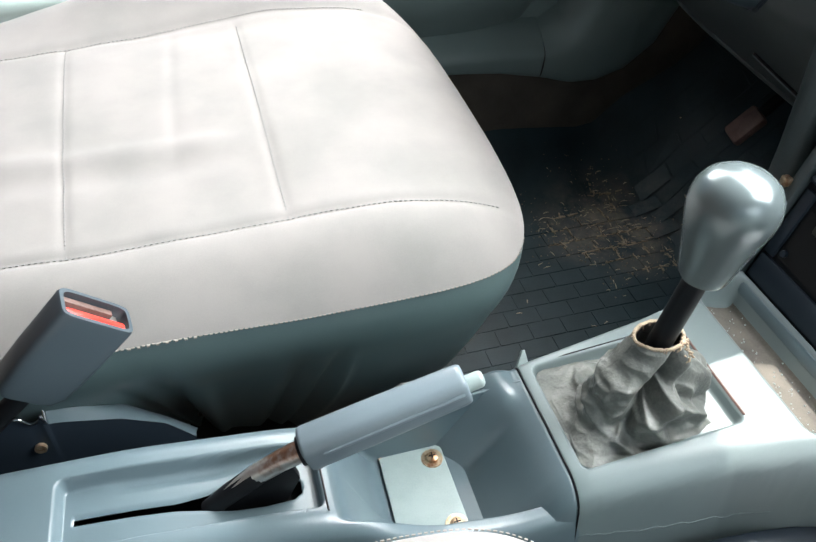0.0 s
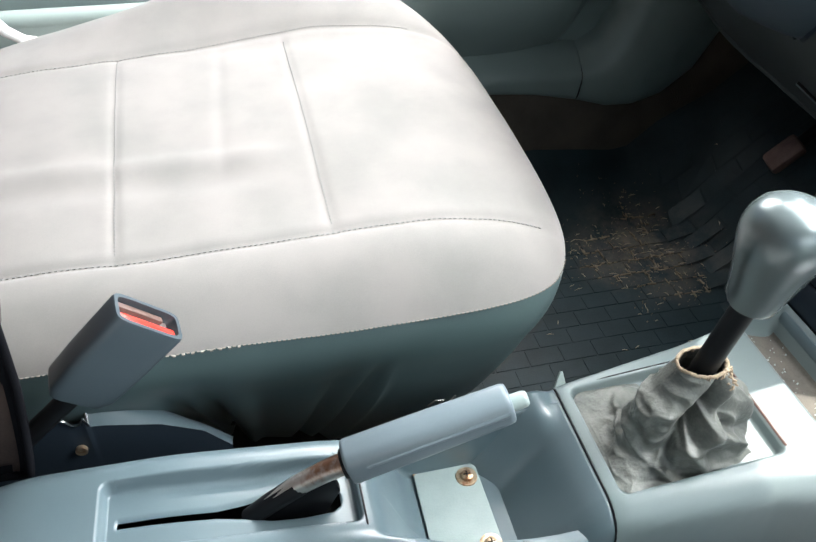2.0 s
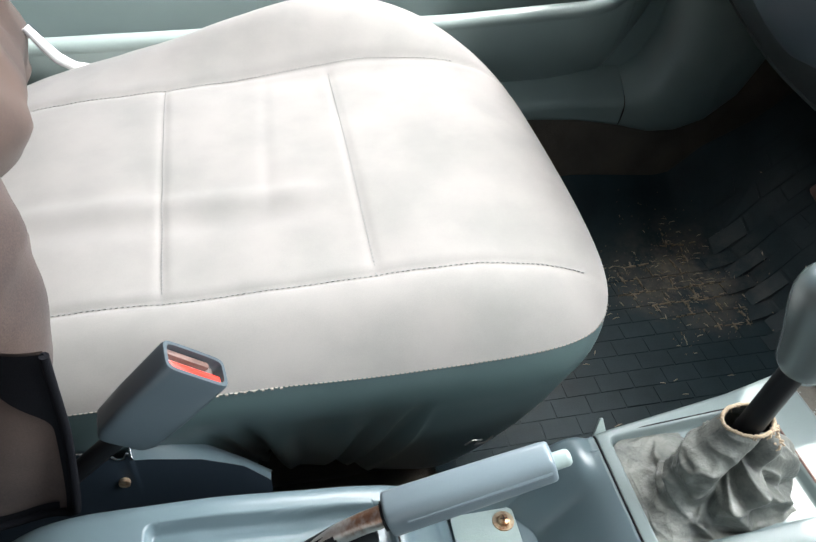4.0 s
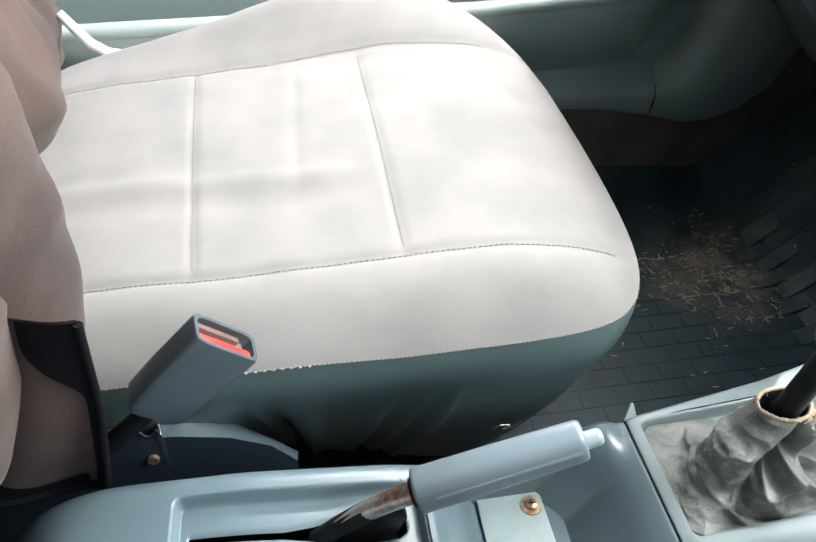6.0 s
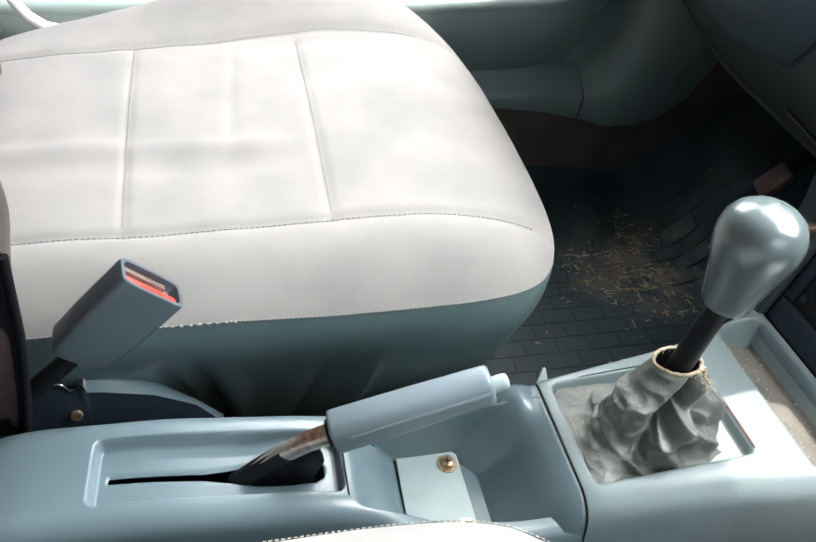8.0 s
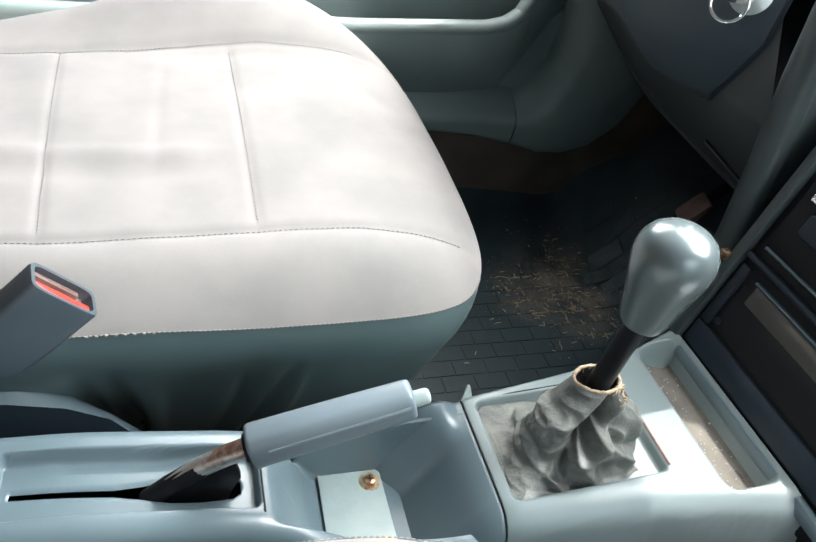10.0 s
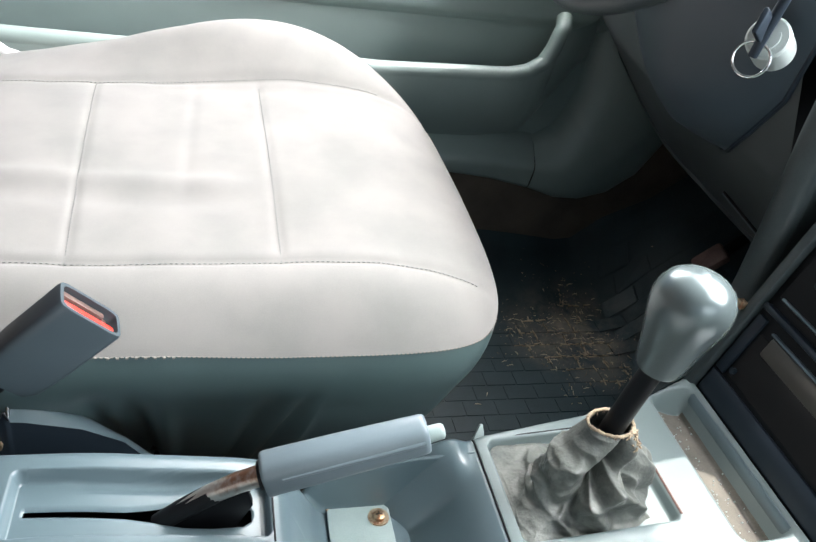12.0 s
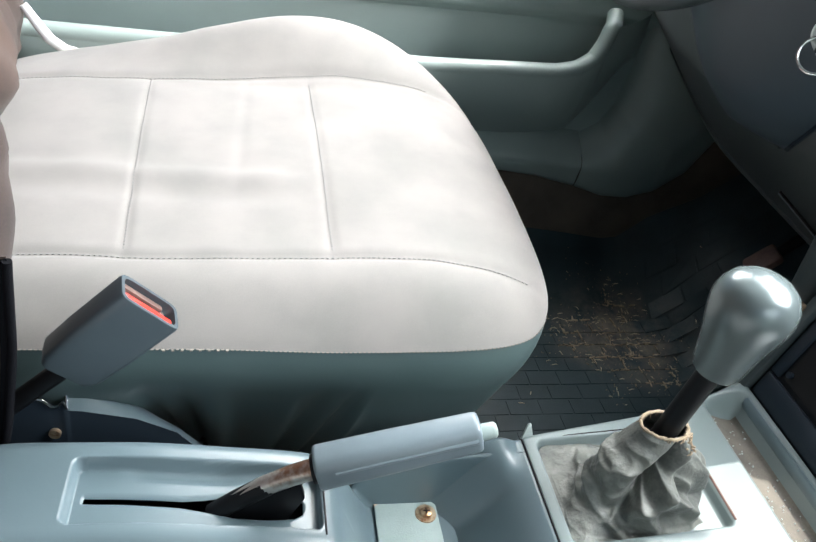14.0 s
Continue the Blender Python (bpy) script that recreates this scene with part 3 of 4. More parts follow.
part("flap", grid(flap_point, lin(0, 1, 30), lin(0, 1, 30)), VELOUR, back, "loose brown corner of the cover", sharp=0)
part("border", grid(lambda u, v: flap_point(u * (0.05 + 0.22 * ss(0.55, 0.9, v)), v) + Vector((0.001, -0.0025, 0)), lin(0, 1, 8), lin(0.0, 1, 30)), HEM, back, "dark cloth border", sharp=0)
part("border", grid(lambda u, v: flap_point(u, v * (0.06 + 0.22 * ss(0.3, 1.0, u))) + Vector((0, -0.0022, 0)), lin(0.08, 1, 30), lin(0, 1, 6)), HEM, back, "dark cloth border", sharp=0)
hem_line = [flap_point(0, v) for v in lin(1, 0.02, 30)] + [flap_point(u, 0) for u in lin(0.03, 1, 30)]
part("hem", tube([p + Vector((0.001, -0.003, -0.001)) for p in hem_line], 0.0028, 10), HEM, back, "dark bound hem of the cover")
part("seat_base", box((-0.34, 0.505, 0.0), (0.13, 0.82, 0.17), 0.02), BLACK, seat)
part("backrest_core", box((-0.56, 0.42, 0.30), (-0.42, 0.86, 0.95), 0.05), VELOUR, seat)
trim = [(-0.292, 0.872, 0.402), (-0.279, 0.871, 0.381), (-0.268, 0.870, 0.365), (-0.252, 0.869, 0.354), (-0.231, 0.868, 0.350), (-0.19, 0.866, 0.346)]
part("side_trim", tube(trim, [0.005, 0.006, 0.0065, 0.006, 0.005, 0.004], 12), PAINT, seat, "white plastic hinge trim")


# ---------------- handbrake console ----------------
CY = 0.278


def lines(a, b, n, *dense):
    """Even steps from a to b, with closer ones near each dense place."""
    s = set(lin(a, b, n))
    for d in dense:
        s |= {d + k * 0.0012 for k in range(-6, 7) if a < d + k * 0.0012 < b}
    out = []
    for v in sorted(s):
        if not out or v - out[-1] > 0.0005:
            out.append(v)
    return out


def rear_top(x):
    table = [(-0.31, 0.200), (-0.255, 0.262), (-0.225, 0.288), (-0.19, 0.298), (-0.10, 0.295), (0.0, 0.281), (0.03, 0.272), (0.085, 0.236), (0.14, 0.225)]
    return sum(interp(x + k * 0.007, table) for k in (-2, -1, 0, 1, 2)) / 5


def wall_top(x):
    """The far wall beside the well climbs again to meet the gear console."""
    return interp(x, [(0.04, 0.250), (0.064, 0.228), (0.10, 0.236), (0.139, 0.243), (0.19, 0.246)])


def slot_half(x):
    if x < -0.134 or x > 0.004:
        return 0.0
    return interp(x, [(-0.134, 0.0018), (-0.075, 0.0024), (-0.058, 0.0048), (-0.04, 0.0085), (-0.02, 0.0095), (-0.002, 0.0085), (0.004, 0.004)])


def rear_console(x, y):
    d = abs(y - CY)
    front = ss(0.025, 0.07, x)
    far = y > CY
    r = 0.016 - (0.011 if far else 0.004) * front
    flat = 0.029 + (0.0285 if far else 0.010) * front
    z = mixv(rear_top(x), wall_top(x), ss(0.03, 0.07, x)) if far else rear_top(x)
    over = d - flat
    if over > 0:
        z -= r - math.sqrt(max(0, r * r - min(over, r * 0.985) ** 2)) + max(0, over - r * 0.985) * 7.0
    # the well in front, where the plate lies
    inner = 0.0585 if far else 0.036
    well = ss(0.022, 0.070, x) * (1 - ss(inner - 0.004, inner, d))
    z = mixv(z, min(z, 0.187), well)
    # shallow tray round the slot
    e = rrect(x, y, -0.143, 0.016, 0.2515, 0.3025, 0.006)
    wave = 0.0025 * ss(-0.115, -0.10, x) * gauss(y - 0.2955, 0.004) * ss(-0.03, -0.05, x)
    z -= (0.0110 + wave) * (1 - ss(-0.0035, 0.0, e))
    return (x, y, max(z, 0.03))


console = thing("handbrake_console", (-0.07, CY, 0.0), "grey-blue plastic handbrake console with a slotted recess", "console")
xs = lines(-0.30, 0.190, 160, -0.143, 0.014, 0.0, -0.134, 0.004)
Y_LOW = lines(CY - 0.075, 0.2755, 38, 0.2515, 0.241)
Y_HIGH = lines(0.2755, CY + 0.075, 38, 0.3025, 0.315, 0.3345)


def slot_mid(x):
    return 0.2755 + 0.0015 * math.sin(x * 30)


def housing_point(x, k):
    """The sheet's lines part round the slot."""
    h = slot_half(x)
    if k < len(Y_LOW):
        y0 = Y_LOW[0]
        y = y0 + (Y_LOW[k] - y0) * (slot_mid(x) - h - y0) / (0.2755 - y0)
    else:
        y1 = Y_HIGH[-1]
        y = y1 - (y1 - Y_HIGH[k - len(Y_LOW)]) * (y1 - slot_mid(x) - h - 0.0001) / (y1 - 0.2755)
    p = rear_console(x, y)
    drop_lip = 0.0016 * (k in (len(Y_LOW) - 1, len(Y_LOW))) * (h > 0)
    return (p[0], p[1], p[2] - drop_lip)


bm = grid(housing_point, xs, range(len(Y_LOW) + len(Y_HIGH)))
bmesh.ops.delete(bm, geom=[f for f in bm.faces if abs(f.calc_center_median().y - slot_mid(f.calc_center_median().x)) < slot_half(f.calc_center_median().x) * 0.9], context="FACES_ONLY")
part("housing", bm, PLASTIC, console, sharp=0)
# solid block, its near-black colour gives the dark below the slot
part("slot_shade", box((-0.14, 0.258, 0.10), (0.012, 0.294, 0.258), 0.001), HOLLOW_SHADE, console, "near-black block painted as the shade under the slot")
part("seam", tube([(0.0175, y, rear_console(0.0175, y)[2] + 0.0004) for y in lin(0.249, 0.298, 20)], 0.0007, 6), BLACK, console)

# bracket plate with two screws in front of the lever
plate = thing("floor_bracket", (0.094, 0.295, 0.187), "pale green painted metal bracket with scuffed edges", "bracket")
part("plate", slab([(0.068, 0.3335, 0.1885), (0.066, 0.245, 0.1885), (0.120, 0.245, 0.1885), (0.119, 0.3335, 0.1885)], (0, 0, 0.003), 0.001), BRACKET, plate)
part("rust_edge", tube([(0.0675, 0.332, 0.191), (0.071, 0.3342, 0.191), (0.095, 0.3345, 0.191), (0.119, 0.334, 0.191)], 0.0009, 6), BRASS, plate, "rusty bare edge")


def screw(x, y, z, label):
    s = thing("screw", (x, y, z), label, "screw", "bracket screws")
    bm = bmesh.new()
    prof = [(0.0, 0.0044), (0.003, 0.0043), (0.0046, 0.0034), (0.005, 0.0018), (0.0052, 0.0012), (0.0085, 0.001), (0.0088, 0.0)]
    rings = [[(x + max(r, 1e-4) * math.cos(2 * math.pi * k / 24), y + max(r, 1e-4) * math.sin(2 * math.pi * k / 24), z + h) for k in range(24)] for r, h in prof]
    part("head", ring_loft(rings), BRASS, s)
    bm = box((x - 0.0028, y - 0.0005, z + 0.0035), (x + 0.0028, y + 0.0005, z + 0.00455), 0, None, None)
    box((x - 0.0005, y - 0.0028, z + 0.0035), (x + 0.0005, y + 0.0028, z + 0.00455), 0, bm)
    part("cross_slot", bm, BLACK, s, smooth=False)
    return s


screw(0.109, 0.3215, 0.1915, "rusty brass-coloured cross-head screw with washer in the bracket")
screw(0.1105, 0.262, 0.1915, "dull cross-head screw with washer at the bracket's near end")

# lever: bare rusty arm, sleeve and button
brake = thing("handbrake_lever", (-0.05, 0.272, 0.27), "handbrake lever with blue-grey grip and rusty worn arm", "handbrake")
A, B = Vector((0.0095, 0.2685, 0.3175)), Vector((0.111, 0.268, 0.3475))
axis = (B - A).normalized()
side = Vector((0, 1, 0))
upv = axis.cross(side) * -1


def grip_ring(s, wy, wz, dz=0.0):
    c = A + axis * s
    pts = []
    for k in range(36):
        a = 2 * math.pi * k / 36
        p = 0.62
        pts.append(c + side * (math.copysign(abs(math.cos(a)) ** p, math.cos(a)) * wy) + upv * (math.copysign(abs(math.sin(a)) ** p, math.sin(a)) * wz + dz))
    return pts


L = (B - A).length
rings = [grip_ring(s, wy, wz, dz) for s, wy, wz, dz in ((0.002, 0.0075, 0.0095, 0), (-0.0005, 0.0100, 0.0125, 0), (0.0, 0.0112, 0.0135, 0), (0.002, 0.0118, 0.0141, 0), (0.05, 0.0114, 0.0134, -0.0004), (L - 0.004, 0.0106, 0.0124, -0.0006), (L - 0.0012, 0.0102, 0.0119, -0.0006), (L, 0.0092, 0.0108, -0.0006), (L + 0.0004, 0.0075, 0.009, -0.0006))]
part("grip", ring_loft(rings), GRIP, brake, "smooth blue-grey plastic sleeve", sharp=50)
part("grip_rib", tube([A + axis * s + side * -0.0104 + upv * -0.004 for s in lin(0.012, L - 0.003, 12)], 0.0018, 10), GRIP, brake)
tip = [(B + axis * s, r) for s, r in ((-0.002, 0.0056), (0.008, 0.0054), (0.0098, 0.005), (0.011, 0.0036), (0.0114, 0.001))]
part("release_button", tube([p + upv * 0.001 for p, _ in tip], [r for _, r in tip], 20), DOOR, brake, "pale grey release button")
arm = [(-0.056, 0.2735, 0.271), (-0.04, 0.2732, 0.284), (-0.022, 0.2722, 0.298), (-0.006, 0.2705, 0.309), (0.011, 0.2688, 0.318)]
part("arm_paint", tube([Vector(p) + Vector((0, 0, -0.0006)) for p in (arm[0], arm[1], arm[2], (-0.012, 0.2714, 0.3045))], [0.0062, 0.0068, 0.0070, 0.0056], 16), BLACK, brake, "flaking black paint on the arm")
part("arm", tube(arm[1:], [0.0063, 0.0066, 0.0069, 0.0072], 16), STEEL, brake, "bare steel arm with flaking black paint")
part("arm_base", slab([(-0.065, 0.2705, 0.262), (-0.03, 0.2705, 0.284), (0.0, 0.2705, 0.300), (0.004, 0.2705, 0.285), (-0.01, 0.2705, 0.255), (-0.05, 0.2705, 0.25)], (0, 0.006, 0), 0.001), BLACK, brake, "black painted lever plate")
part("collar", tube([A - axis * 0.003, A + axis * 0.002], 0.0095, 20), BLACK, brake)


# ---------------- gear console ----------------
def far_edge(x):
    return interp(x, [(0.12, 0.352), (0.189, 0.353), (0.303, 0.364), (0.349, 0.372), (0.40, 0.390)])


def near_edge(x):
    return interp(x, [(0.12, 0.236), (0.186, 0.236), (0.30, 0.226), (0.36, 0.212), (0.41, 0.196)])


def boot_x(x, y):
    """Signed distance to the gaiter opening."""
    return rrect(x, y, 0.1965, 0.3225, 0.2475, 0.3455, 0.006)


def gear_console(x, y):
    reach = x + 0.030 * ss(0.305, 0.350, y) * ss(0.185, 0.165, x)
    table = [(0.10, 0.168), (0.128, 0.182), (0.150, 0.208), (0.168, 0.232), (0.180, 0.243), (0.192, 0.2485), (0.33, 0.262), (0.41, 0.272)]
    top = sum(interp(reach + k * 0.003, table) for k in (-2, -1, 0, 1, 2)) / 5 if x < 0.21 else interp(x, table)
    z = top
    over = y - (far_edge(x) - 0.006)
    if over > 0:
        z -= 0.006 - math.sqrt(max(0, 0.006 ** 2 - min(over, 0.0059) ** 2)) + max(0, over - 0.0059) * 6
    over = (near_edge(x) + 0.016) - y
    if over > 0:
        r = 0.024
        z -= r - math.sqrt(max(0, r * r - min(over, r * 0.97) ** 2)) + max(0, over - r * 0.97) * 9
    z -= 0.010 * (1 - ss(-0.004, 0.0005, boot_x(x, y)))
    tray = rrect(x, y, 0.355, 0.402, 0.219, 0.377, 0.012)
    z -= 0.026 * (1 - ss(-0.011, 0.001, tray)) * (0.45 + 0.55 * ss(0.353, 0.393, x))
    z -= 0.0012 * gauss(x - 0.1868, 0.0009)
    return (x, y, max(z, 0.04))


gear = thing("gear_console", (0.28, 0.29, 0.0), "grey plastic gear console with recessed gaiter opening and tray", "console")
xs = lines(0.108, 0.405, 110, 0.1965, 0.3225, 0.1868, 0.353, 0.39)
ys = lines(0.165, 0.395, 75, 0.2475, 0.3455, 0.371, 0.219, 0.356)
part("housing", grid(gear_console, [x for x in xs if x > 0.1872], ys), PANEL, gear, sharp=0)
part("rear_cover", grid(gear_console, [x for x in xs if x <= 0.1872], ys), PLASTIC, gear, "blue-grey cover behind the gear panel", sharp=0)
part("joint_line", tube([(0.1872, y, gear_console(0.1872, y)[2] + 0.0003) for y in lin(0.222, 0.3535, 40)], 0.0007, 6), BLACK, gear)
part("tray_dust", grid(lambda u, v: Vector(gear_console(u, v)) + Vector((0, 0, 0.0006)), lin(0.364, 0.394, 24), lin(0.231, 0.366, 60)), TRAY_DUST, gear, "brown dust film in the tray", sharp=0)
rnd0 = random.Random(3)
bm = bmesh.new()
for k in range(60):
    gx, gy = rnd0.uniform(0.362, 0.394), rnd0.uniform(0.228, 0.362)
    bmesh.ops.create_icosphere(bm, subdivisions=1, radius=rnd0.uniform(0.0003, 0.0009), matrix=Matrix.Translation(Vector(gear_console(gx, gy)) + Vector((0, 0, 0.001))))
part("grit", bm, PALE, gear, "specks of grit")
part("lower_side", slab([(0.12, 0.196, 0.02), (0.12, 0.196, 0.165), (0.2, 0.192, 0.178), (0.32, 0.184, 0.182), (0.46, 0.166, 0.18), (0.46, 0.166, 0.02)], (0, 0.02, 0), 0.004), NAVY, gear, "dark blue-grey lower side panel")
part("opening_rim", tube([(x, 0.3475, gear_console(x, 0.352)[2] - 0.0005) for x in lin(0.199, 0.319, 14)], 0.0009, 6), BLACK, gear)
part("opening_rim", tube([(0.3238, y, gear_console(0.328, y)[2] - 0.0008) for y in lin(0.252, 0.344, 14)], 0.0012, 6), PEDAL, gear)


# small tapered slab, paler than the housing
part("pale_sliver", slab([(0.187, 0.352, 0.236), (0.200, 0.352, 0.240), (0.1985, 0.362, 0.251), (0.196, 0.362, 0.251)], (0, 0.002, -0.002), 0.0006), DOOR, gear, "small pale sliver at the console's far edge")
side_line = []
for x in lin(0.19, 0.335, 30):
    y = 0.25
    while gear_console(x, y)[2] > 0.203 - 0.006 * math.sin((x - 0.19) * 20):
        y -= 0.0004
    side_line.append((x, y - 0.0004, gear_console(x, y)[2]))
part("side_joint", tube(side_line, 0.0003, 6), PANEL, gear, "pale joint line along the side")


# gaiter: a crumpled sleeve of vinyl from the opening to the lever
def gaiter_point(a, v):
    """v from the opening's edge (0) to the collar (1)."""
    c, s = math.cos(a), math.sin(a)
    p = mixv(0.2, 1.0, ss(0, 0.45, v))
    ex, ey = math.copysign(abs(c) ** p, c), math.copysign(abs(s) ** p, s)
    spread = interp(v, [(0, 1.0), (0.14, 0.93), (0.27, 0.72), (0.5, 0.575), (0.72, 0.43), (1, 0.285)])
    cx = mixv(0.2595, 0.261, ss(0.1, 0.9, v))
    cy = mixv(0.2965, 0.291, ss(0.1, 0.9, v))
    cx, cy = cx + 0.008 * gauss(v - 0.4, 0.2), cy - 0.009 * gauss(v - 0.4, 0.2)
    x, y = cx + ex * 0.062 * spread, cy + ey * 0.048 * spread
    x -= 0.017 * max(0.0, -c) * gauss(v - 0.52, 0.24)
    z = interp(v, [(0, 0.2445), (0.15, 0.2455), (0.26, 0.251), (0.45, 0.277), (0.7, 0.300), (1, 0.323)])
    amp = math.sin(math.pi * min(1, v * 1.15)) * (1 - 0.55 * ss(0.6, 1, v))
    n1 = noise.noise((x * 45, y * 45, z * 30 + 4))
    n2 = noise.noise((x * 110, y * 110, z * 90))
    ridge = abs(noise.noise((x * 38 + 7, y * 38, z * 42))) * -1
    ridge2 = -abs(noise.noise((x * 80 + 3, y * 80, z * 60)))
    sharp = -abs(noise.noise((x * 30 + z * 25 + 1, y * 34 - z * 20, z * 20 + 6)))
    k = amp * (0.003 * n1 + 0.001 * n2 + 0.009 * (ridge + 0.2) + 0.018 * (sharp + 0.2) + 0.005 * (ridge2 + 0.2)) * (1 - 0.25 * ss(0.4, 0.2, v))
    b = math.remainder(a, 2 * math.pi)
    pleat = amp * 0.002 * math.sin(a * 4 + v * 5)
    pleat -= 0.027 * gauss(b + 1.25 + 1.9 * (0.95 - v), 0.15) * ss(0.3, 0.5, v) * ss(1.0, 0.88, v)
    pleat += 0.008 * gauss(b + 0.9 + 1.9 * (0.95 - v), 0.18) * ss(0.3, 0.5, v) * ss(1.0, 0.88, v)
    pleat += 0.0028 * (0.4 - abs(math.sin(v * 21 + 0.5 * b))) * gauss(b + 2.5, 0.55) * ss(0.4, 0.6, v)
    pleat += 0.011 * (abs(math.sin(v * 8.5 + 0.4 * b)) - 0.5) * gauss(b + 0.5, 0.6) * amp
    pleat += 0.005 * (0.5 - abs(math.sin(v * 9 + b * 1.4))) * gauss(b + 1.9, 0.7) * ss(0.5, 0.3, v) * amp
    return Vector((x + c * (k + pleat), y + s * (k + pleat), z + k * 0.8))


boot = thing("gear_gaiter", (0.26, 0.295, 0.245), "crumpled worn grey vinyl gear lever gaiter with frayed collar", "gear gaiter")
bm = grid(gaiter_point, [2 * math.pi * i / 220 for i in range(220)], lin(0, 1, 120), close_u=True)
part("sleeve", bm, LEATHER, boot, sharp=0)
bm = bmesh.new()
rnd = random.Random(4)
collar_pts = [gaiter_point(2 * math.pi * k / 60, 1.0) + Vector((0, 0, 0.0012 * noise.noise((k * 0.6, 0, 0)))) for k in range(61)]
tube(collar_pts, [0.0013 + 0.0007 * noise.noise((k * 0.9, 3, 0)) for k in range(61)], 8, bm)
for k in range(120):
    p = gaiter_point(rnd.uniform(0, 6.283), 1.0)
    q = p + Vector((0.0018 * rnd.uniform(-1, 1), 0.0018 * rnd.uniform(-1, 1), rnd.uniform(-0.0045, 0.0015)))
    tube([p, (p + q) / 2 + Vector((0.0006 * rnd.uniform(-1, 1), 0, 0.0004)), q], [0.0006, 0.0005, 0.0003], 4, bm)
for k in range(46):
    p = gaiter_point(rnd.gauss(-0.75, 0.16), rnd.uniform(0.9, 1.0)) + Vector((0.0006, -0.0006, 0))
    q = p + Vector((0.003 * rnd.uniform(-1, 1), 0.002 * rnd.uniform(-1, 1), rnd.uniform(-0.005, 0.001)))
    tube([p, (p + q) / 2 + Vector((0.0007, -0.0007, 0)), q], [0.001, 0.0009, 0.0004], 5, bm)
part("frayed_collar", bm, FRAY, boot, "frayed tan backing at the torn collar")

lever = thing("gear_lever", (0.254, 0.291, 0.28), "gear lever with black rod and silver-painted pear-shaped knob", "gear lever")
R0, R1 = Vector((0.259, 0.296, 0.27)), Vector((0.2685, 0.277, 0.415))
part("rod", tube([R0, R0.lerp(R1, 0.5), R1], [0.0088, 0.0084, 0.008], 20), BLACK, lever, "black rod")
K0 = Vector((0.2670, 0.2785, 0.3905))
kax = Vector((0.045, -0.045, 1.0)).normalized()
kprof = [(0.0, 0.010), (-0.0006, 0.0135), (0.0, 0.0155), (0.003, 0.0168), (0.012, 0.0182), (0.025, 0.0205), (0.038, 0.0235), (0.050, 0.0262), (0.059, 0.0270), (0.067, 0.0257), (0.074, 0.0222), (0.0785, 0.0170), (0.081, 0.0110), (0.0823, 0.005), (0.0826, 0.0005)]
kprof = [(h * 0.93, r * 0.985) for h, r in kprof]
part("knob", tube([K0 + kax * h for h, _ in kprof], [r for _, r in kprof], 40), SILVER, lever, "silver-painted plastic knob with a worn shift mark", )
top_m = Matrix.Translation(K0 + kax * 0.0762) @ kax.to_track_quat("Z", "X").to_matrix().to_4x4()
bm = bmesh.new()
for x0, x1, y0, y1 in ((-0.007, 0.007, -0.0004, 0.0004), (-0.007, -0.0063, -0.006, 0.006), (-0.0004, 0.0004, -0.006, 0.006), (0.0063, 0.007, -0.006, 0.006)):
    box((x0, y0, -0.0022), (x1, y1, 0.0002 - 0.0013 * (max(abs(x0), abs(x1)) > 0.003)), 0, bm, top_m)
part("shift_mark", bm, GRIP, lever, smooth=False)


# ---------------- centre stack and dash ----------------
def stack_pt(y, h, out=0.0):
    """A place on the sloping face of the centre stack: y across, h up the face, out towards the seats."""
    n = Vector((-0.955, 0, 0.297))
    up = Vector((0.297, 0, 0.955))
    return Vector((0.4045, y, 0.262)) + up * h + n * out


def stack_plate(y0, y1, h0, h1, out0, out1, bevel=0.002, bm=None):
    m = Matrix(((0.297, 0, -0.955, 0.4045), (0, 1, 0, 0), (0.955, 0, 0.297, 0.262), (0, 0, 0, 1)))
    return box((h0, y0, out0), (h1, y1, out1), bevel, bm, m)


stack = thing("centre_stack", (0.43, 0.27, 0.26), "black centre stack with grey frame, cassette slot and radio", "dashboard")
part("body", stack_plate(0.165, 0.388, -0.02, 0.34, -0.12, -0.002, 0.004), BLACK, stack)
part("frame_bar", stack_plate(0.165, 0.389, -0.006, 0.006, -0.01, 0.007, 0.003), PLASTIC, stack, "grey frame edge")
part("frame_bar", stack_plate(0.380, 0.391, 0.003, 0.30, -0.01, 0.006, 0.003), MOULD, stack, "grey frame edge")
part("pocket_face", stack_plate(0.175, 0.377, 0.010, 0.034, -0.01, 0.001, 0.0015), NAVY, stack)
part("pocket_face", stack_plate(0.366, 0.377, 0.036, 0.098, -0.01, 0.001, 0.0015), NAVY, stack)
# flat plate in near-black: the pocket's depth is painted shade
part("pocket_shade", stack_plate(0.18, 0.364, 0.038, 0.086, -0.006, -0.0012, 0.001), HOLLOW_SHADE, stack)
part("slot_flap", stack_plate(0.18, 0.352, 0.072, 0.092, -0.008, 0.0006, 0.003), FLAP, stack, "brownish grey flap in the slot")
part("flap_edge", stack_plate(0.18, 0.354, 0.092, 0.0945, -0.008, 0.0016, 0.001), PLASTIC, stack)
part("shelf_bar", stack_plate(0.18, 0.378, 0.104, 0.110, -0.01, 0.004, 0.002), NAVY, stack)
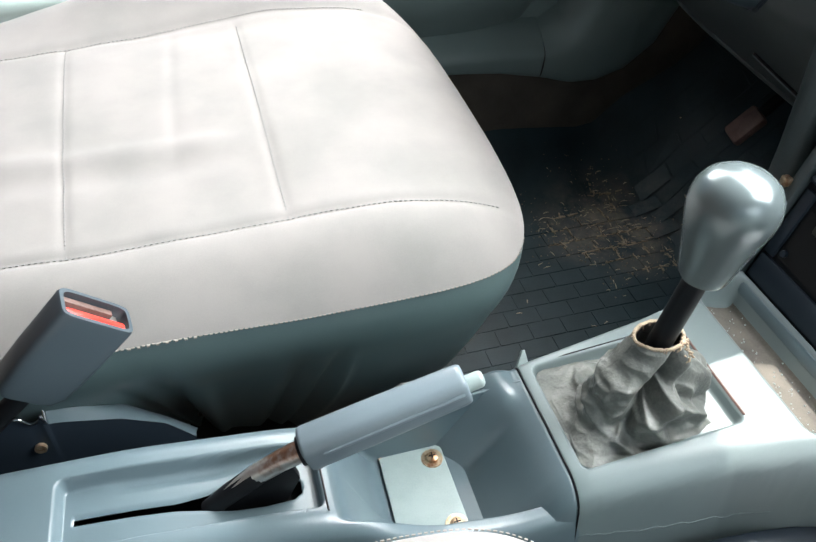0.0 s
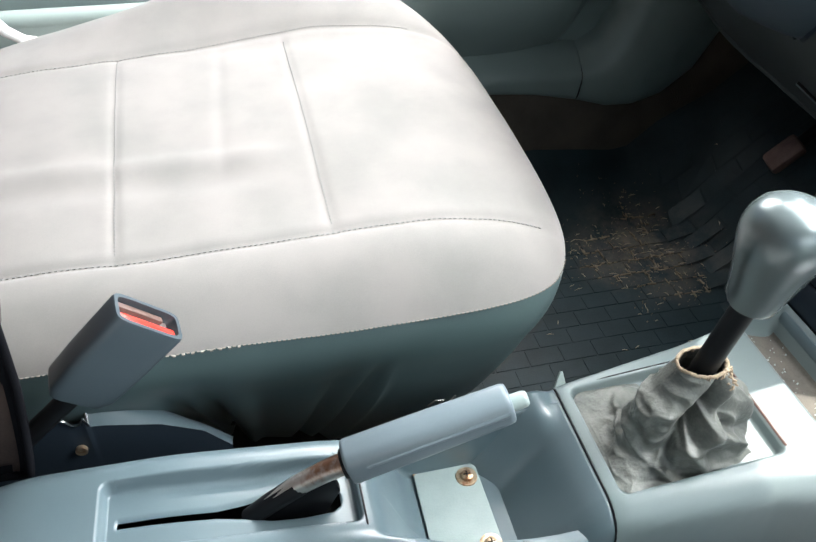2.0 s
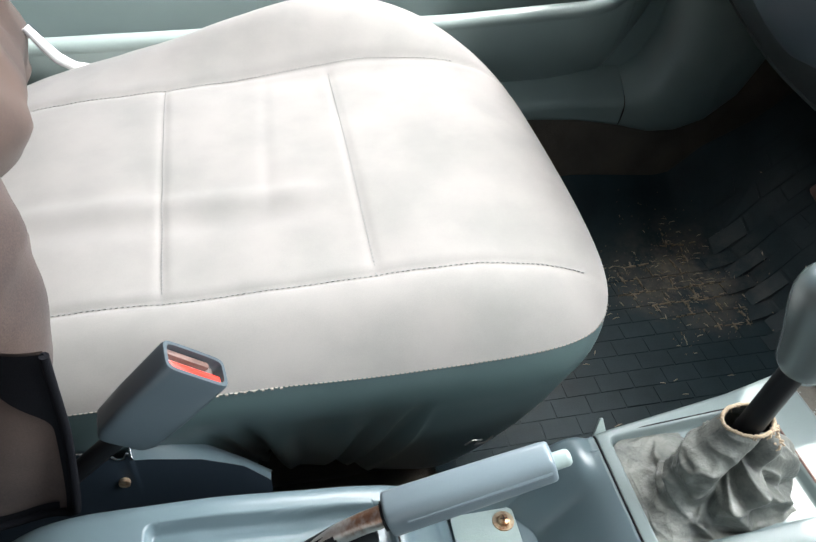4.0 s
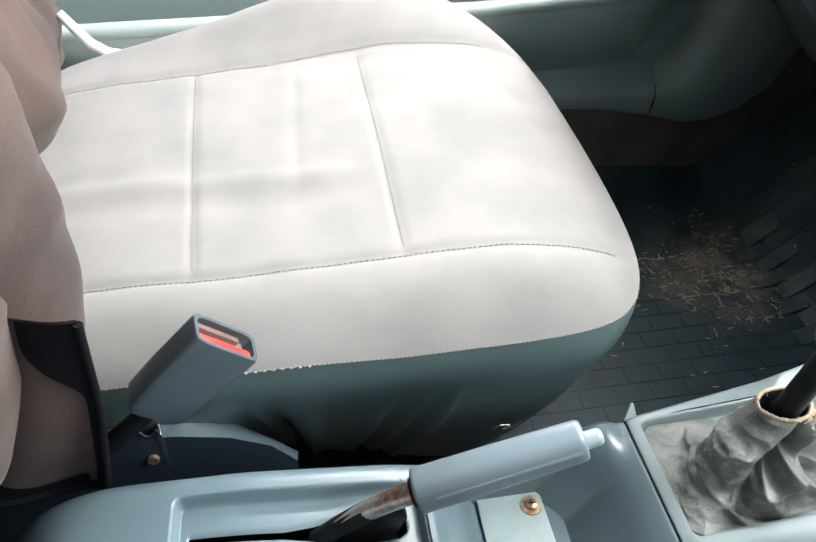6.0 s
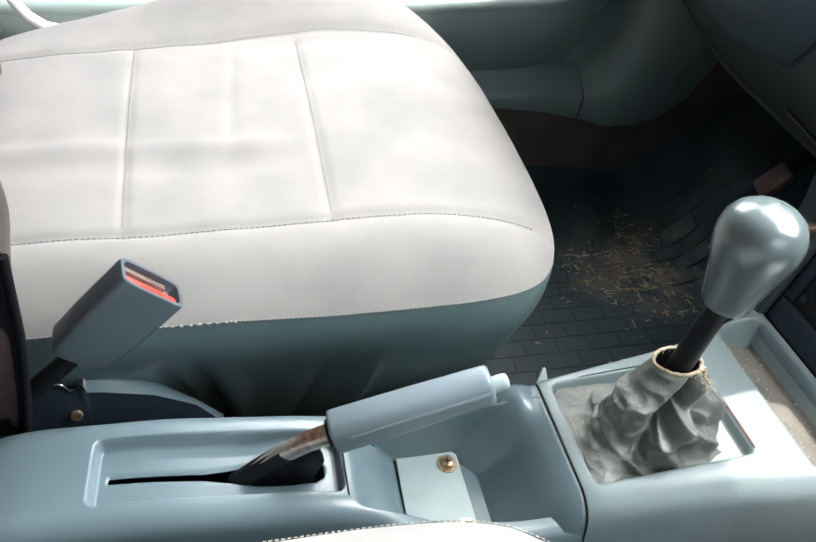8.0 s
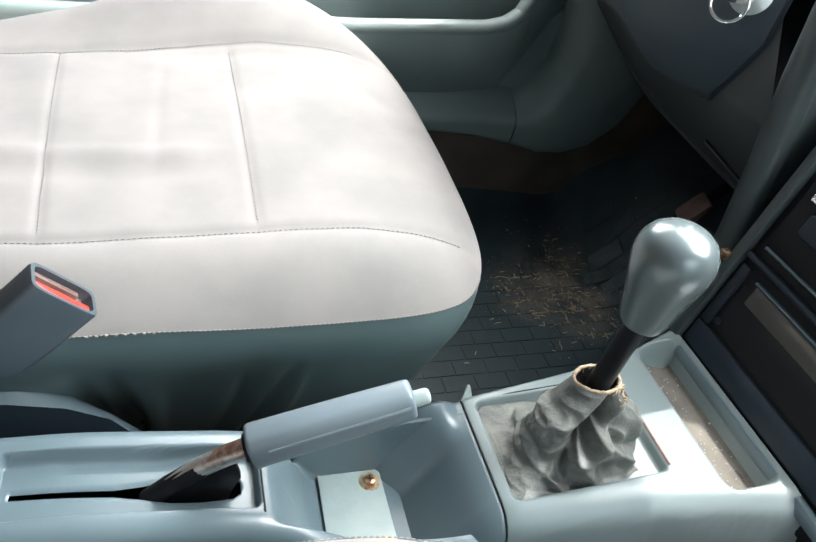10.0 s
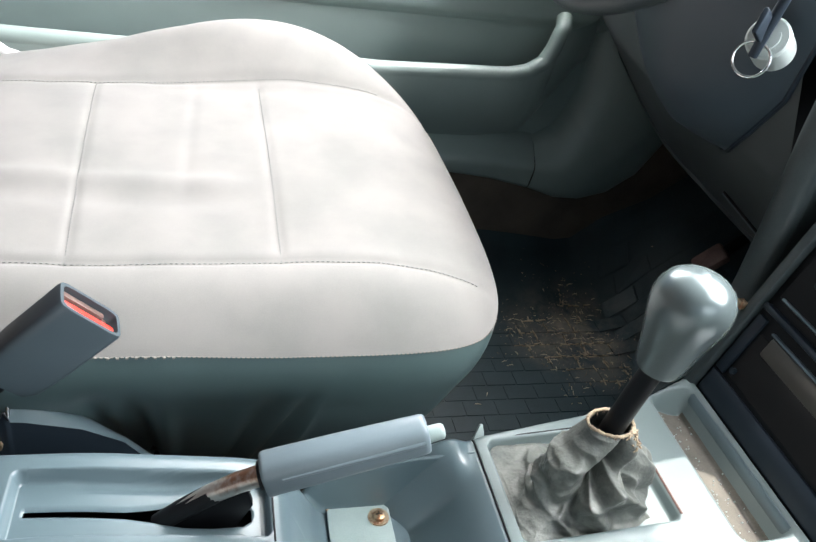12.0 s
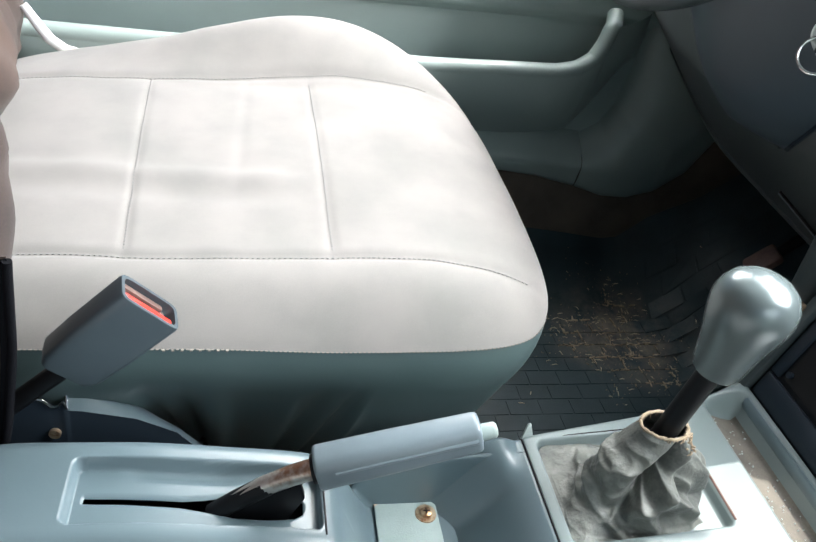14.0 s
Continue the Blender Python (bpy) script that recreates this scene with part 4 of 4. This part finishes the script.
part("radio_face", stack_plate(0.19, 0.372, 0.118, 0.20, -0.01, 0.003, 0.003), BLACK, stack)
part("radio_edge", stack_plate(0.19, 0.366, 0.120, 0.1225, 0.002, 0.0055, 0.001), PLASTIC, stack, "light grey edge strip")
part("radio_bar", stack_plate(0.20, 0.352, 0.145, 0.165, 0.0, 0.007, 0.003), NAVY, stack)
part("radio_button", stack_plate(0.352, 0.360, 0.172, 0.18, 0.0, 0.008, 0.0015), CHROME, stack, "small bright button")
part("pocket_screw", tube([stack_pt(0.358, 0.046, 0), stack_pt(0.358, 0.046, 0.003)], 0.003, 14), NAVY, stack)
part("clip", box((0.4215, 0.388, 0.350), (0.4285, 0.396, 0.358), 0.0015), BRASS, stack, "small rusty clip")

# curved grey moulding that runs up the driver's side of the stack
mould_path = [(0.448, 0.420, 0.322), (0.450, 0.421, 0.330), (0.455, 0.425, 0.355), (0.456, 0.427, 0.40), (0.453, 0.426, 0.45), (0.446, 0.422, 0.50), (0.436, 0.412, 0.56), (0.43, 0.40, 0.62)]
moulding = thing("dash_moulding", (0.45, 0.41, 0.28), "curved grey plastic moulding edging the centre stack", "dash trim")


def mould_pt(u, v):
    k = v * (len(mould_path) - 1)
    i = min(int(k), len(mould_path) - 2)
    c = Vector(mould_path[i]).lerp(Vector(mould_path[i + 1]), k - i)
    a = mixv(-0.25, 1.25, u) * math.pi
    return c + Vector((-0.013 * math.sin(a), 0.0155 * math.cos(a) - 0.003, 0)) + Vector((0.13 * (u < 0.02 or u > 0.98), 0, 0))


part("moulding", grid(mould_pt, lin(0, 1, 24), lin(0, 1, 60)), MOULD, moulding, sharp=60)


def panel_pt(y, z, out=0.0):
    """Lower dash panel: a plane leaning away downwards, bowed a little."""
    n = Vector((-0.743, 0, -0.669))
    lean = (0.437 - z) * 0.9 if z < 0.45 else -0.0117 - (z - 0.45) * 0.35
    return Vector((0.462 + lean + 0.05 * ((y - 0.62) / 0.3) ** 2 * (y > 0.62), y, z)) + n * out


lower = thing("lower_dash", (0.5, 0.7, 0.4), "dark grey lower dash panel round the steering column", "dashboard")
LOW = [(0.36, 0.318), (0.40, 0.318), (0.47, 0.316), (0.565, 0.310), (0.67, 0.324), (0.74, 0.323), (0.80, 0.321), (0.86, 0.334), (0.93, 0.366), (1.0, 0.42)]
part("panel", grid(lambda u, v: panel_pt(u, mixv(interp(u, LOW), 0.63, v)), lin(0.432, 1.0, 60), lin(0, 1, 40)), DASH, lower)
part("panel_edge", tube([panel_pt(u, interp(u, LOW), -0.002) for u in lin(0.42, 1.0, 50)], 0.005, 10), DASH, lower)
part("slit", tube([panel_pt(0.592, 0.358, 0.001), panel_pt(0.535, 0.336, 0.001)], 0.0016, 8), BLACK, lower, "dark slit")
part("slit_lip", tube([panel_pt(0.598, 0.353, 0.001), panel_pt(0.54, 0.331, 0.001)], 0.0012, 8), PLASTIC, lower)
part("under_side", grid(lambda u, v: panel_pt(u, interp(u, LOW)) + Vector((0.5 * v, 0, 0.10 * v)), lin(0.40, 1.0, 20), lin(0, 1, 8)), BLACK, lower)
part("top", box((0.58, -0.5, 0.62), (1.15, 1.0, 0.66), 0.02), DASH, lower, "top of the dashboard")
part("passenger_side", box((0.60, -0.5, 0.30), (1.1, 0.15, 0.62), 0.03), DASH, lower)

# steering column shroud with ignition lock
column = thing("steering_column", (0.45, 0.58, 0.45), "dark blue-grey steering column shroud with ignition lock", "steering column")


def shroud_edge(table, v):
    return interp(v, [(k, p[0]) for k, p in table]), interp(v, [(k, p[1]) for k, p in table])


SHROUD_L = [(0, (0.533, 0.437)), (0.12, (0.553, 0.438)), (0.35, (0.603, 0.452)), (0.65, (0.664, 0.505)), (1, (0.745, 0.625))]
SHROUD_R = [(0, (0.527, 0.438)), (0.12, (0.512, 0.449)), (0.35, (0.487, 0.475)), (0.65, (0.445, 0.522)), (1, (0.385, 0.64))]


def shroud_pt(u, v):
    """u across from door side to centre, v from the tip up."""
    (yl, zl), (yr, zr) = shroud_edge(SHROUD_L, v), shroud_edge(SHROUD_R, v)
    bulge = 0.05 * (math.sin(math.pi * u ** 0.8) ** 0.7) * ss(-0.05, 0.6, v)
    p = panel_pt(mixv(yl, yr, u), mixv(zl, zr, u), 0.003)
    return p + Vector((-bulge * 0.9, 0, -bulge * 0.25))


part("shroud", grid(shroud_pt, lin(0, 1, 50), lin(0.0, 1.0, 50)), COLUMN, column, sharp=60)
part("edge_bead", tube([shroud_pt(0.0, v) for v in lin(0.02, 1.0, 40)], 0.0026, 8), DASH, column)
part("edge_bead", tube([shroud_pt(1.0, v) for v in lin(0.02, 1.0, 40)], 0.0022, 8), NAVY, column)
LK = Vector((0.362, 0.417, 0.572))
lk_ax = Vector((-0.72, -0.50, 0.42)).normalized()
lock = part("ignition_lock", tube([LK - lk_ax * 0.02, LK + lk_ax * 0.008, LK + lk_ax * 0.010, LK + lk_ax * 0.010, LK + lk_ax * 0.006], [0.0155, 0.0155, 0.0138, 0.010, 0.009], 32), PALE, column, "pale grey ignition lock ring")
part("lock_core", tube([LK + lk_ax * 0.004, LK + lk_ax * 0.0125], 0.0088, 24), PALE, lock)
key = thing("car_key", tuple(LK), "car key in the ignition with a plain metal ring", "key")
part("key_head", box((-0.002, -0.009, 0.0), (0.002, 0.009, 0.034), 0.0015, None, Matrix.Translation(LK + lk_ax * 0.012) @ lk_ax.to_track_quat("Z", "Y").to_matrix().to_4x4()), NAVY, key, "dark key head")
RC = Vector((0.343, 0.405, 0.562))
r_n = Vector((-0.61, -0.74, 0.28)).normalized()
r_a = r_n.cross(Vector((0, 0, 1))).normalized()
r_b = r_n.cross(r_a).normalized()
ring_pts = [RC + r_a * 0.0122 * math.cos(2 * math.pi * k / 40) + r_b * 0.0122 * math.sin(2 * math.pi * k / 40) for k in range(41)]
part("key_strap", tube([RC + Vector((0.0, 0.0, 0.002)), RC + Vector((0.001, -0.002, 0.02)), RC + Vector((0.006, -0.002, 0.045))], [0.0035, 0.0038, 0.0038], 12), NAVY, key, "dark strap on the key")
part("key_ring", tube(ring_pts, 0.0011, 8), CHROME, key)

# pedal
pedal = thing("pedal", (0.64, 0.69, 0.1), "worn brown rubber-faced pedal in the footwell", "pedal")
pm = Matrix.Translation((0.645, 0.690, 0.198)) @ Euler((0, radians(40), radians(-14))).to_matrix().to_4x4()
part("pad", box((-0.006, -0.020, -0.024), (0.006, 0.020, 0.024), 0.0055, None, pm), PEDAL, pedal)
part("pedal_arm", tube([(0.65, 0.69, 0.20), (0.74, 0.70, 0.27), (0.80, 0.70, 0.42)], 0.008, 10), BLACK, pedal)


# ---------------- seat belt buckle ----------------
buckle = thing("seat_belt_buckle", (-0.13, 0.35, 0.30), "grey plastic seat belt buckle with red release button", "seat belt buckle")
b_out = Vector((0.735, 0.05, 0.675)).normalized()
b_wide = Vector((0.66, 0.17, -0.73)).normalized()
b_thin = b_out.cross(b_wide).normalized()
b_out = b_wide.cross(b_thin).normalized()
BM = Matrix.Translation((-0.0965, 0.3545, 0.382))
BM = BM @ Matrix((b_wide, b_thin, b_out)).transposed().to_4x4()
body_rings = []
for h, w, t in ((-0.078, 0.014, 0.008), (-0.0775, 0.018, 0.0098), (-0.070, 0.0222, 0.0112), (-0.045, 0.0236, 0.0119), (-0.002, 0.0242, 0.0124), (0.0, 0.0236, 0.0119), (0.0, 0.0212, 0.0094), (-0.012, 0.0205, 0.0088)):
    r = []
    for k in range(40):
        a = 2 * math.pi * k / 40
        p = 0.32
        r.append(BM @ Vector((math.copysign(abs(math.cos(a)) ** p, math.cos(a)) * w, math.copysign(abs(math.sin(a)) ** p, math.sin(a)) * t, h)))
    body_rings.append(r)
part("body", ring_loft(body_rings), BUCKLE, buckle, sharp=50)
part("release_button", box((-0.0195, -0.0086, -0.012), (0.0195, -0.0025, -0.0015), 0.001, None, BM), RED, buckle, "red translucent release button")
part("tongue_guide", box((-0.0195, 0.004, -0.012), (0.014, 0.0085, -0.0035), 0.001, None, BM), PEDAL, buckle, "brown worn plastic guide")
part("tongue_slot", box((-0.0195, -0.0022, -0.012), (0.0195, 0.0085, -0.0075), 0.0005, None, BM), STEEL, buckle, "worn metal tongue slot")
stalk0, stalk1 = BM @ Vector((0.0, 0, -0.08)), BM @ Vector((0.004, 0.01, -0.17))
part("stalk", tube([stalk0, stalk0.lerp(stalk1, 0.5), stalk1], 0.007, 12), BLACK, buckle)


# ---------------- dirt on the mat ----------------
def dirt_here(x, y):
    """How much dry dirt lies at a place: a ragged patch in the middle of the mat."""
    d = gauss(math.hypot((x - 0.52) * 1.0, (y - 0.755) * 0.8), 0.098)
    return d * (0.55 + 1.1 * noise.noise((x * 17, y * 17, 9)))


rnd = random.Random(11)
dirt = bmesh.new()
for i in range(cols + 1):
    for j in range(rows_n + 1):
        x0, y0 = MAT_X[0] + (i + 0.5 * (j % 2)) * BW, MAT_Y[0] + j * BD
        for ax in (0, 1):
            for k in range(9):
                t = (k + rnd.random()) / 9
                px, py = (x0 + t * BW, y0) if ax == 0 else (x0, y0 + t * BD)
                if dirt_here(px, py) < 0.22 + 0.60 * rnd.random():
                    continue
                ln, w = rnd.uniform(0.002, 0.0075), rnd.uniform(0.0004, 0.0012)
                turn = Euler((0, 0, rnd.gauss(0, 0.22) + (1.5708 if ax else 0.0))).to_matrix().to_4x4()
                spot = Matrix.Translation((px + rnd.gauss(0, 0.0015), py + rnd.gauss(0, 0.0015), mat_height(px, py) + 0.0008)) @ turn
                box((-ln, -w, -0.0015), (ln, w, 0.0010), 0, dirt, spot)
ob = part("joint_dirt", dirt, DUST, None, smooth=False)
tagged(ob, "pale dry dirt caught in the mat's joints", "dirt", kind="stuff")

straw = bmesh.new()
for k in range(190):
    px, py = rnd.gauss(0.52, 0.07), rnd.gauss(0.76, 0.08)
    if k > 165:
        px, py = rnd.uniform(0.30, 0.75), rnd.uniform(0.5, 0.92)
    if dirt_here(px, py) < 0.12 and k <= 165:
        continue
    a, ln = rnd.uniform(-0.5, 0.5) + (1.57 if rnd.random() < 0.3 else 0), rnd.uniform(0.0015, 0.006)
    z = mat_height(px, py) + 0.0036
    d = Vector((math.cos(a), math.sin(a), 0)) * ln
    p = Vector((px, py, z))
    tube([p - d, p + Vector((0, 0, 0.0008)), p + d], [0.0003, 0.0007, 0.0003], 5, straw)
ob = part("straw", straw, STRAW, None)
tagged(ob, "scattered bits of dry straw on the mat", "straw", kind="stuff")

crumbs = bmesh.new()
for k in range(900):
    px, py = rnd.gauss(0.525, 0.075), rnd.gauss(0.76, 0.085)
    if dirt_here(px, py) < 0.1:
        continue
    r = rnd.uniform(0.0004, 0.0014)
    m = Matrix.Translation((px, py, mat_height(px, py) + 0.0028)) @ Euler((rnd.random() * 3, rnd.random() * 3, 0)).to_matrix().to_4x4()
    bmesh.ops.create_icosphere(crumbs, subdivisions=1, radius=r, matrix=m @ Matrix.Diagonal((1, 0.7, 0.6, 1)))
ob = part("crumbs", crumbs, DUST, None, smooth=False)
tagged(ob, "small crumbs of dry earth on the mat", "dirt", kind="stuff")

# ---------------- steering wheel ----------------
wheel = thing("steering_wheel", (0.425, 0.69, 0.66), "dark grey steering wheel above the column shroud", "steering wheel")
w_ax = Vector((-0.82, 0, 0.57)).normalized()
w_c = Vector((0.43, 0.69, 0.682))
w_up = Vector((0.57, 0, 0.82)).normalized()
w_side = Vector((0, 1, 0))
rim_pts = [w_c + w_up * 0.185 * math.cos(2 * math.pi * k / 72) + w_side * 0.185 * math.sin(2 * math.pi * k / 72) for k in range(73)]
part("rim", tube(rim_pts, 0.0145, 14), MOULD, wheel)
part("hub", tube([w_c + w_ax * 0.02, w_c + w_ax * 0.01, w_c - w_ax * 0.05, w_c - w_ax * 0.17], [0.045, 0.06, 0.06, 0.035], 28), NAVY, wheel)
for a in (radians(95), radians(-95), radians(180)):
    d = w_up * math.cos(a) + w_side * math.sin(a)
    part("spoke", tube([w_c + d * 0.05, w_c + d * 0.12 - w_ax * 0.004, w_c + d * 0.18], [0.016, 0.012, 0.011], 12), DASH, wheel)

# ---------------- passenger side ----------------
copy_thing(seat, Matrix.Translation((-0.1 - 0.085, 0.594 - 0.63, 0.0)) @ Matrix.Diagonal((1, -1, 1, 1)))["label"] = "matching passenger seat with pale fabric cushion, mirrored"

bag = thing("white_bag", (0.36, 0.06, 0.0), "crumpled white cloth bag standing on the passenger floor", "bag")


def bag_pt(a, v):
    c, s = math.cos(a), math.sin(a)
    x = 0.37 + 0.105 * math.copysign(abs(c) ** 0.5, c) * (1 - 0.08 * v)
    y = 0.045 + 0.105 * math.copysign(abs(s) ** 0.5, s) * (1 - 0.1 * v)
    n = noise.noise((x * 22, y * 22, v * 6))
    return Vector((x + 0.008 * n * c, y + 0.008 * n * s, 0.285 * v + 0.012 * n * v))


bm = grid(bag_pt, [2 * math.pi * k / 80 for k in range(80)], lin(0, 1, 30), close_u=True)
CLOTH = material("white_cloth", (0.78, 0.78, 0.80), 0.9, dark=(0.68, 0.68, 0.70), scale=12, fine=600, bump=0.4, depth=0.001)
part("cloth", bm, CLOTH, bag, sharp=0)
part("folded_top", grid(lambda u, v: bag_pt(u, 1.0).lerp(Vector((0.37, 0.045, 0.292)), v) + Vector((0, 0, 0.006 * math.sin(v * 9 + u * 3) * v * (1 - v) * 4)), [2 * math.pi * k / 80 for k in range(80)], lin(0, 0.98, 14), close_u=True), CLOTH, bag, sharp=0)
lp = bag_pt(2.0, 1.0)
loop = [lp + Vector((-0.018 - 0.004 * math.sin(t), 0.004 + 0.004 * math.cos(t), 0.004 + 0.007 * math.sin(t * 0.5))) for t in lin(0, 6.0, 24)]
part("thread", tube([lp] + loop, 0.0007, 6), CLOTH, bag, "loose white thread")

rib = thing("ribbed_mat", (0.28, 0.14, 0.0), "dark ribbed rubber mat curling up beside the tunnel", "floor mat")
part("sheet", grid(lambda u, v: (u, 0.19 - 0.25 * v, 0.15 * (1 - ss(0.0, 0.35, v)) * (1 - ((u - 0.3) / 0.2) ** 2 * 0.5) + 0.004 + 0.0016 * math.sin(u * 1200)), lin(0.17, 0.50, 560), lin(0, 1, 24)), NAVY, rib, sharp=0)

# under the driver's seat: rail, tunnel trim and a wire clip
rail = thing("seat_rail", (-0.1, 0.40, 0.0), "dark metal seat rail bracket with a bolt hole beside the tunnel", "seat rail")


RAIL_EDGE = [(-0.45, 0.264), (-0.206, 0.262), (-0.186, 0.256), (-0.181, 0.249), (-0.176, 0.249), (-0.172, 0.256), (-0.170, 0.244), (-0.16, 0.243), (-0.12, 0.233), (-0.09, 0.216), (-0.07, 0.19)]
RAIL_BACK = [(-0.172, 0.260), (-0.168, 0.254), (-0.155, 0.250), (-0.122, 0.226), (-0.092, 0.197), (-0.07, 0.172)]
RX = lin(-0.45, -0.21, 16) + lin(-0.207, -0.071, 90)
part("bracket", grid(lambda x, v: (x, 0.390 + 0.004 * (1 - v) ** 6, interp(x, RAIL_EDGE) - 0.13 * v), RX, lin(0, 1, 14)), NAVY, rail, "dark painted folded sheet metal", sharp=0)


def rail_flange(x, v):
    """The top flange behind the bite: from the rounded front fold back under the seat."""
    zf, zb = interp(x, RAIL_EDGE), interp(x, RAIL_BACK)
    return Vector((x, 0.3935 + 0.022 * v, mixv(zf, zb, v) + 0.004 * math.sin(math.pi * v)))


part("flange", grid(rail_flange, lin(-0.170, -0.071, 60), lin(0, 1, 12)), PLASTIC, rail, "worn pale top edge", sharp=0)
part("bare_edge", tube([(x, 0.3925, interp(x, RAIL_EDGE) + 0.0004) for x in lin(-0.24, -0.1705, 40)] + [(-0.1715, 0.400, 0.254), (-0.173, 0.408, 0.262)], 0.0011, 8), CHROME, rail, "bright bare metal edge round the bite")
part("web", box((-0.40, 0.392, 0.03), (-0.09, 0.40, 0.17), 0.003), BLACK, rail)
part("bolt", tube([(-0.181, 0.392, 0.223), (-0.181, 0.388, 0.223)], 0.0045, 16), BRASS, rail, "rusty bolt head")
part("cross_bar", tube([(0.10, 0.50, 0.10), (0.0, 0.50, 0.10), (-0.1, 0.50, 0.10)], 0.010, 12), BLACK, rail)
clip = thing("wire_clip", (0.115, 0.405, 0.19), "small bent wire clip hanging under the seat edge", "wire")
cp = [(0.098, 0.402, 0.186), (0.104, 0.400, 0.194), (0.112, 0.400, 0.193), (0.107, 0.401, 0.186), (0.116, 0.40, 0.189), (0.122, 0.40, 0.196)]
part("wire", tube(cp, 0.0007, 6), STEEL, clip)
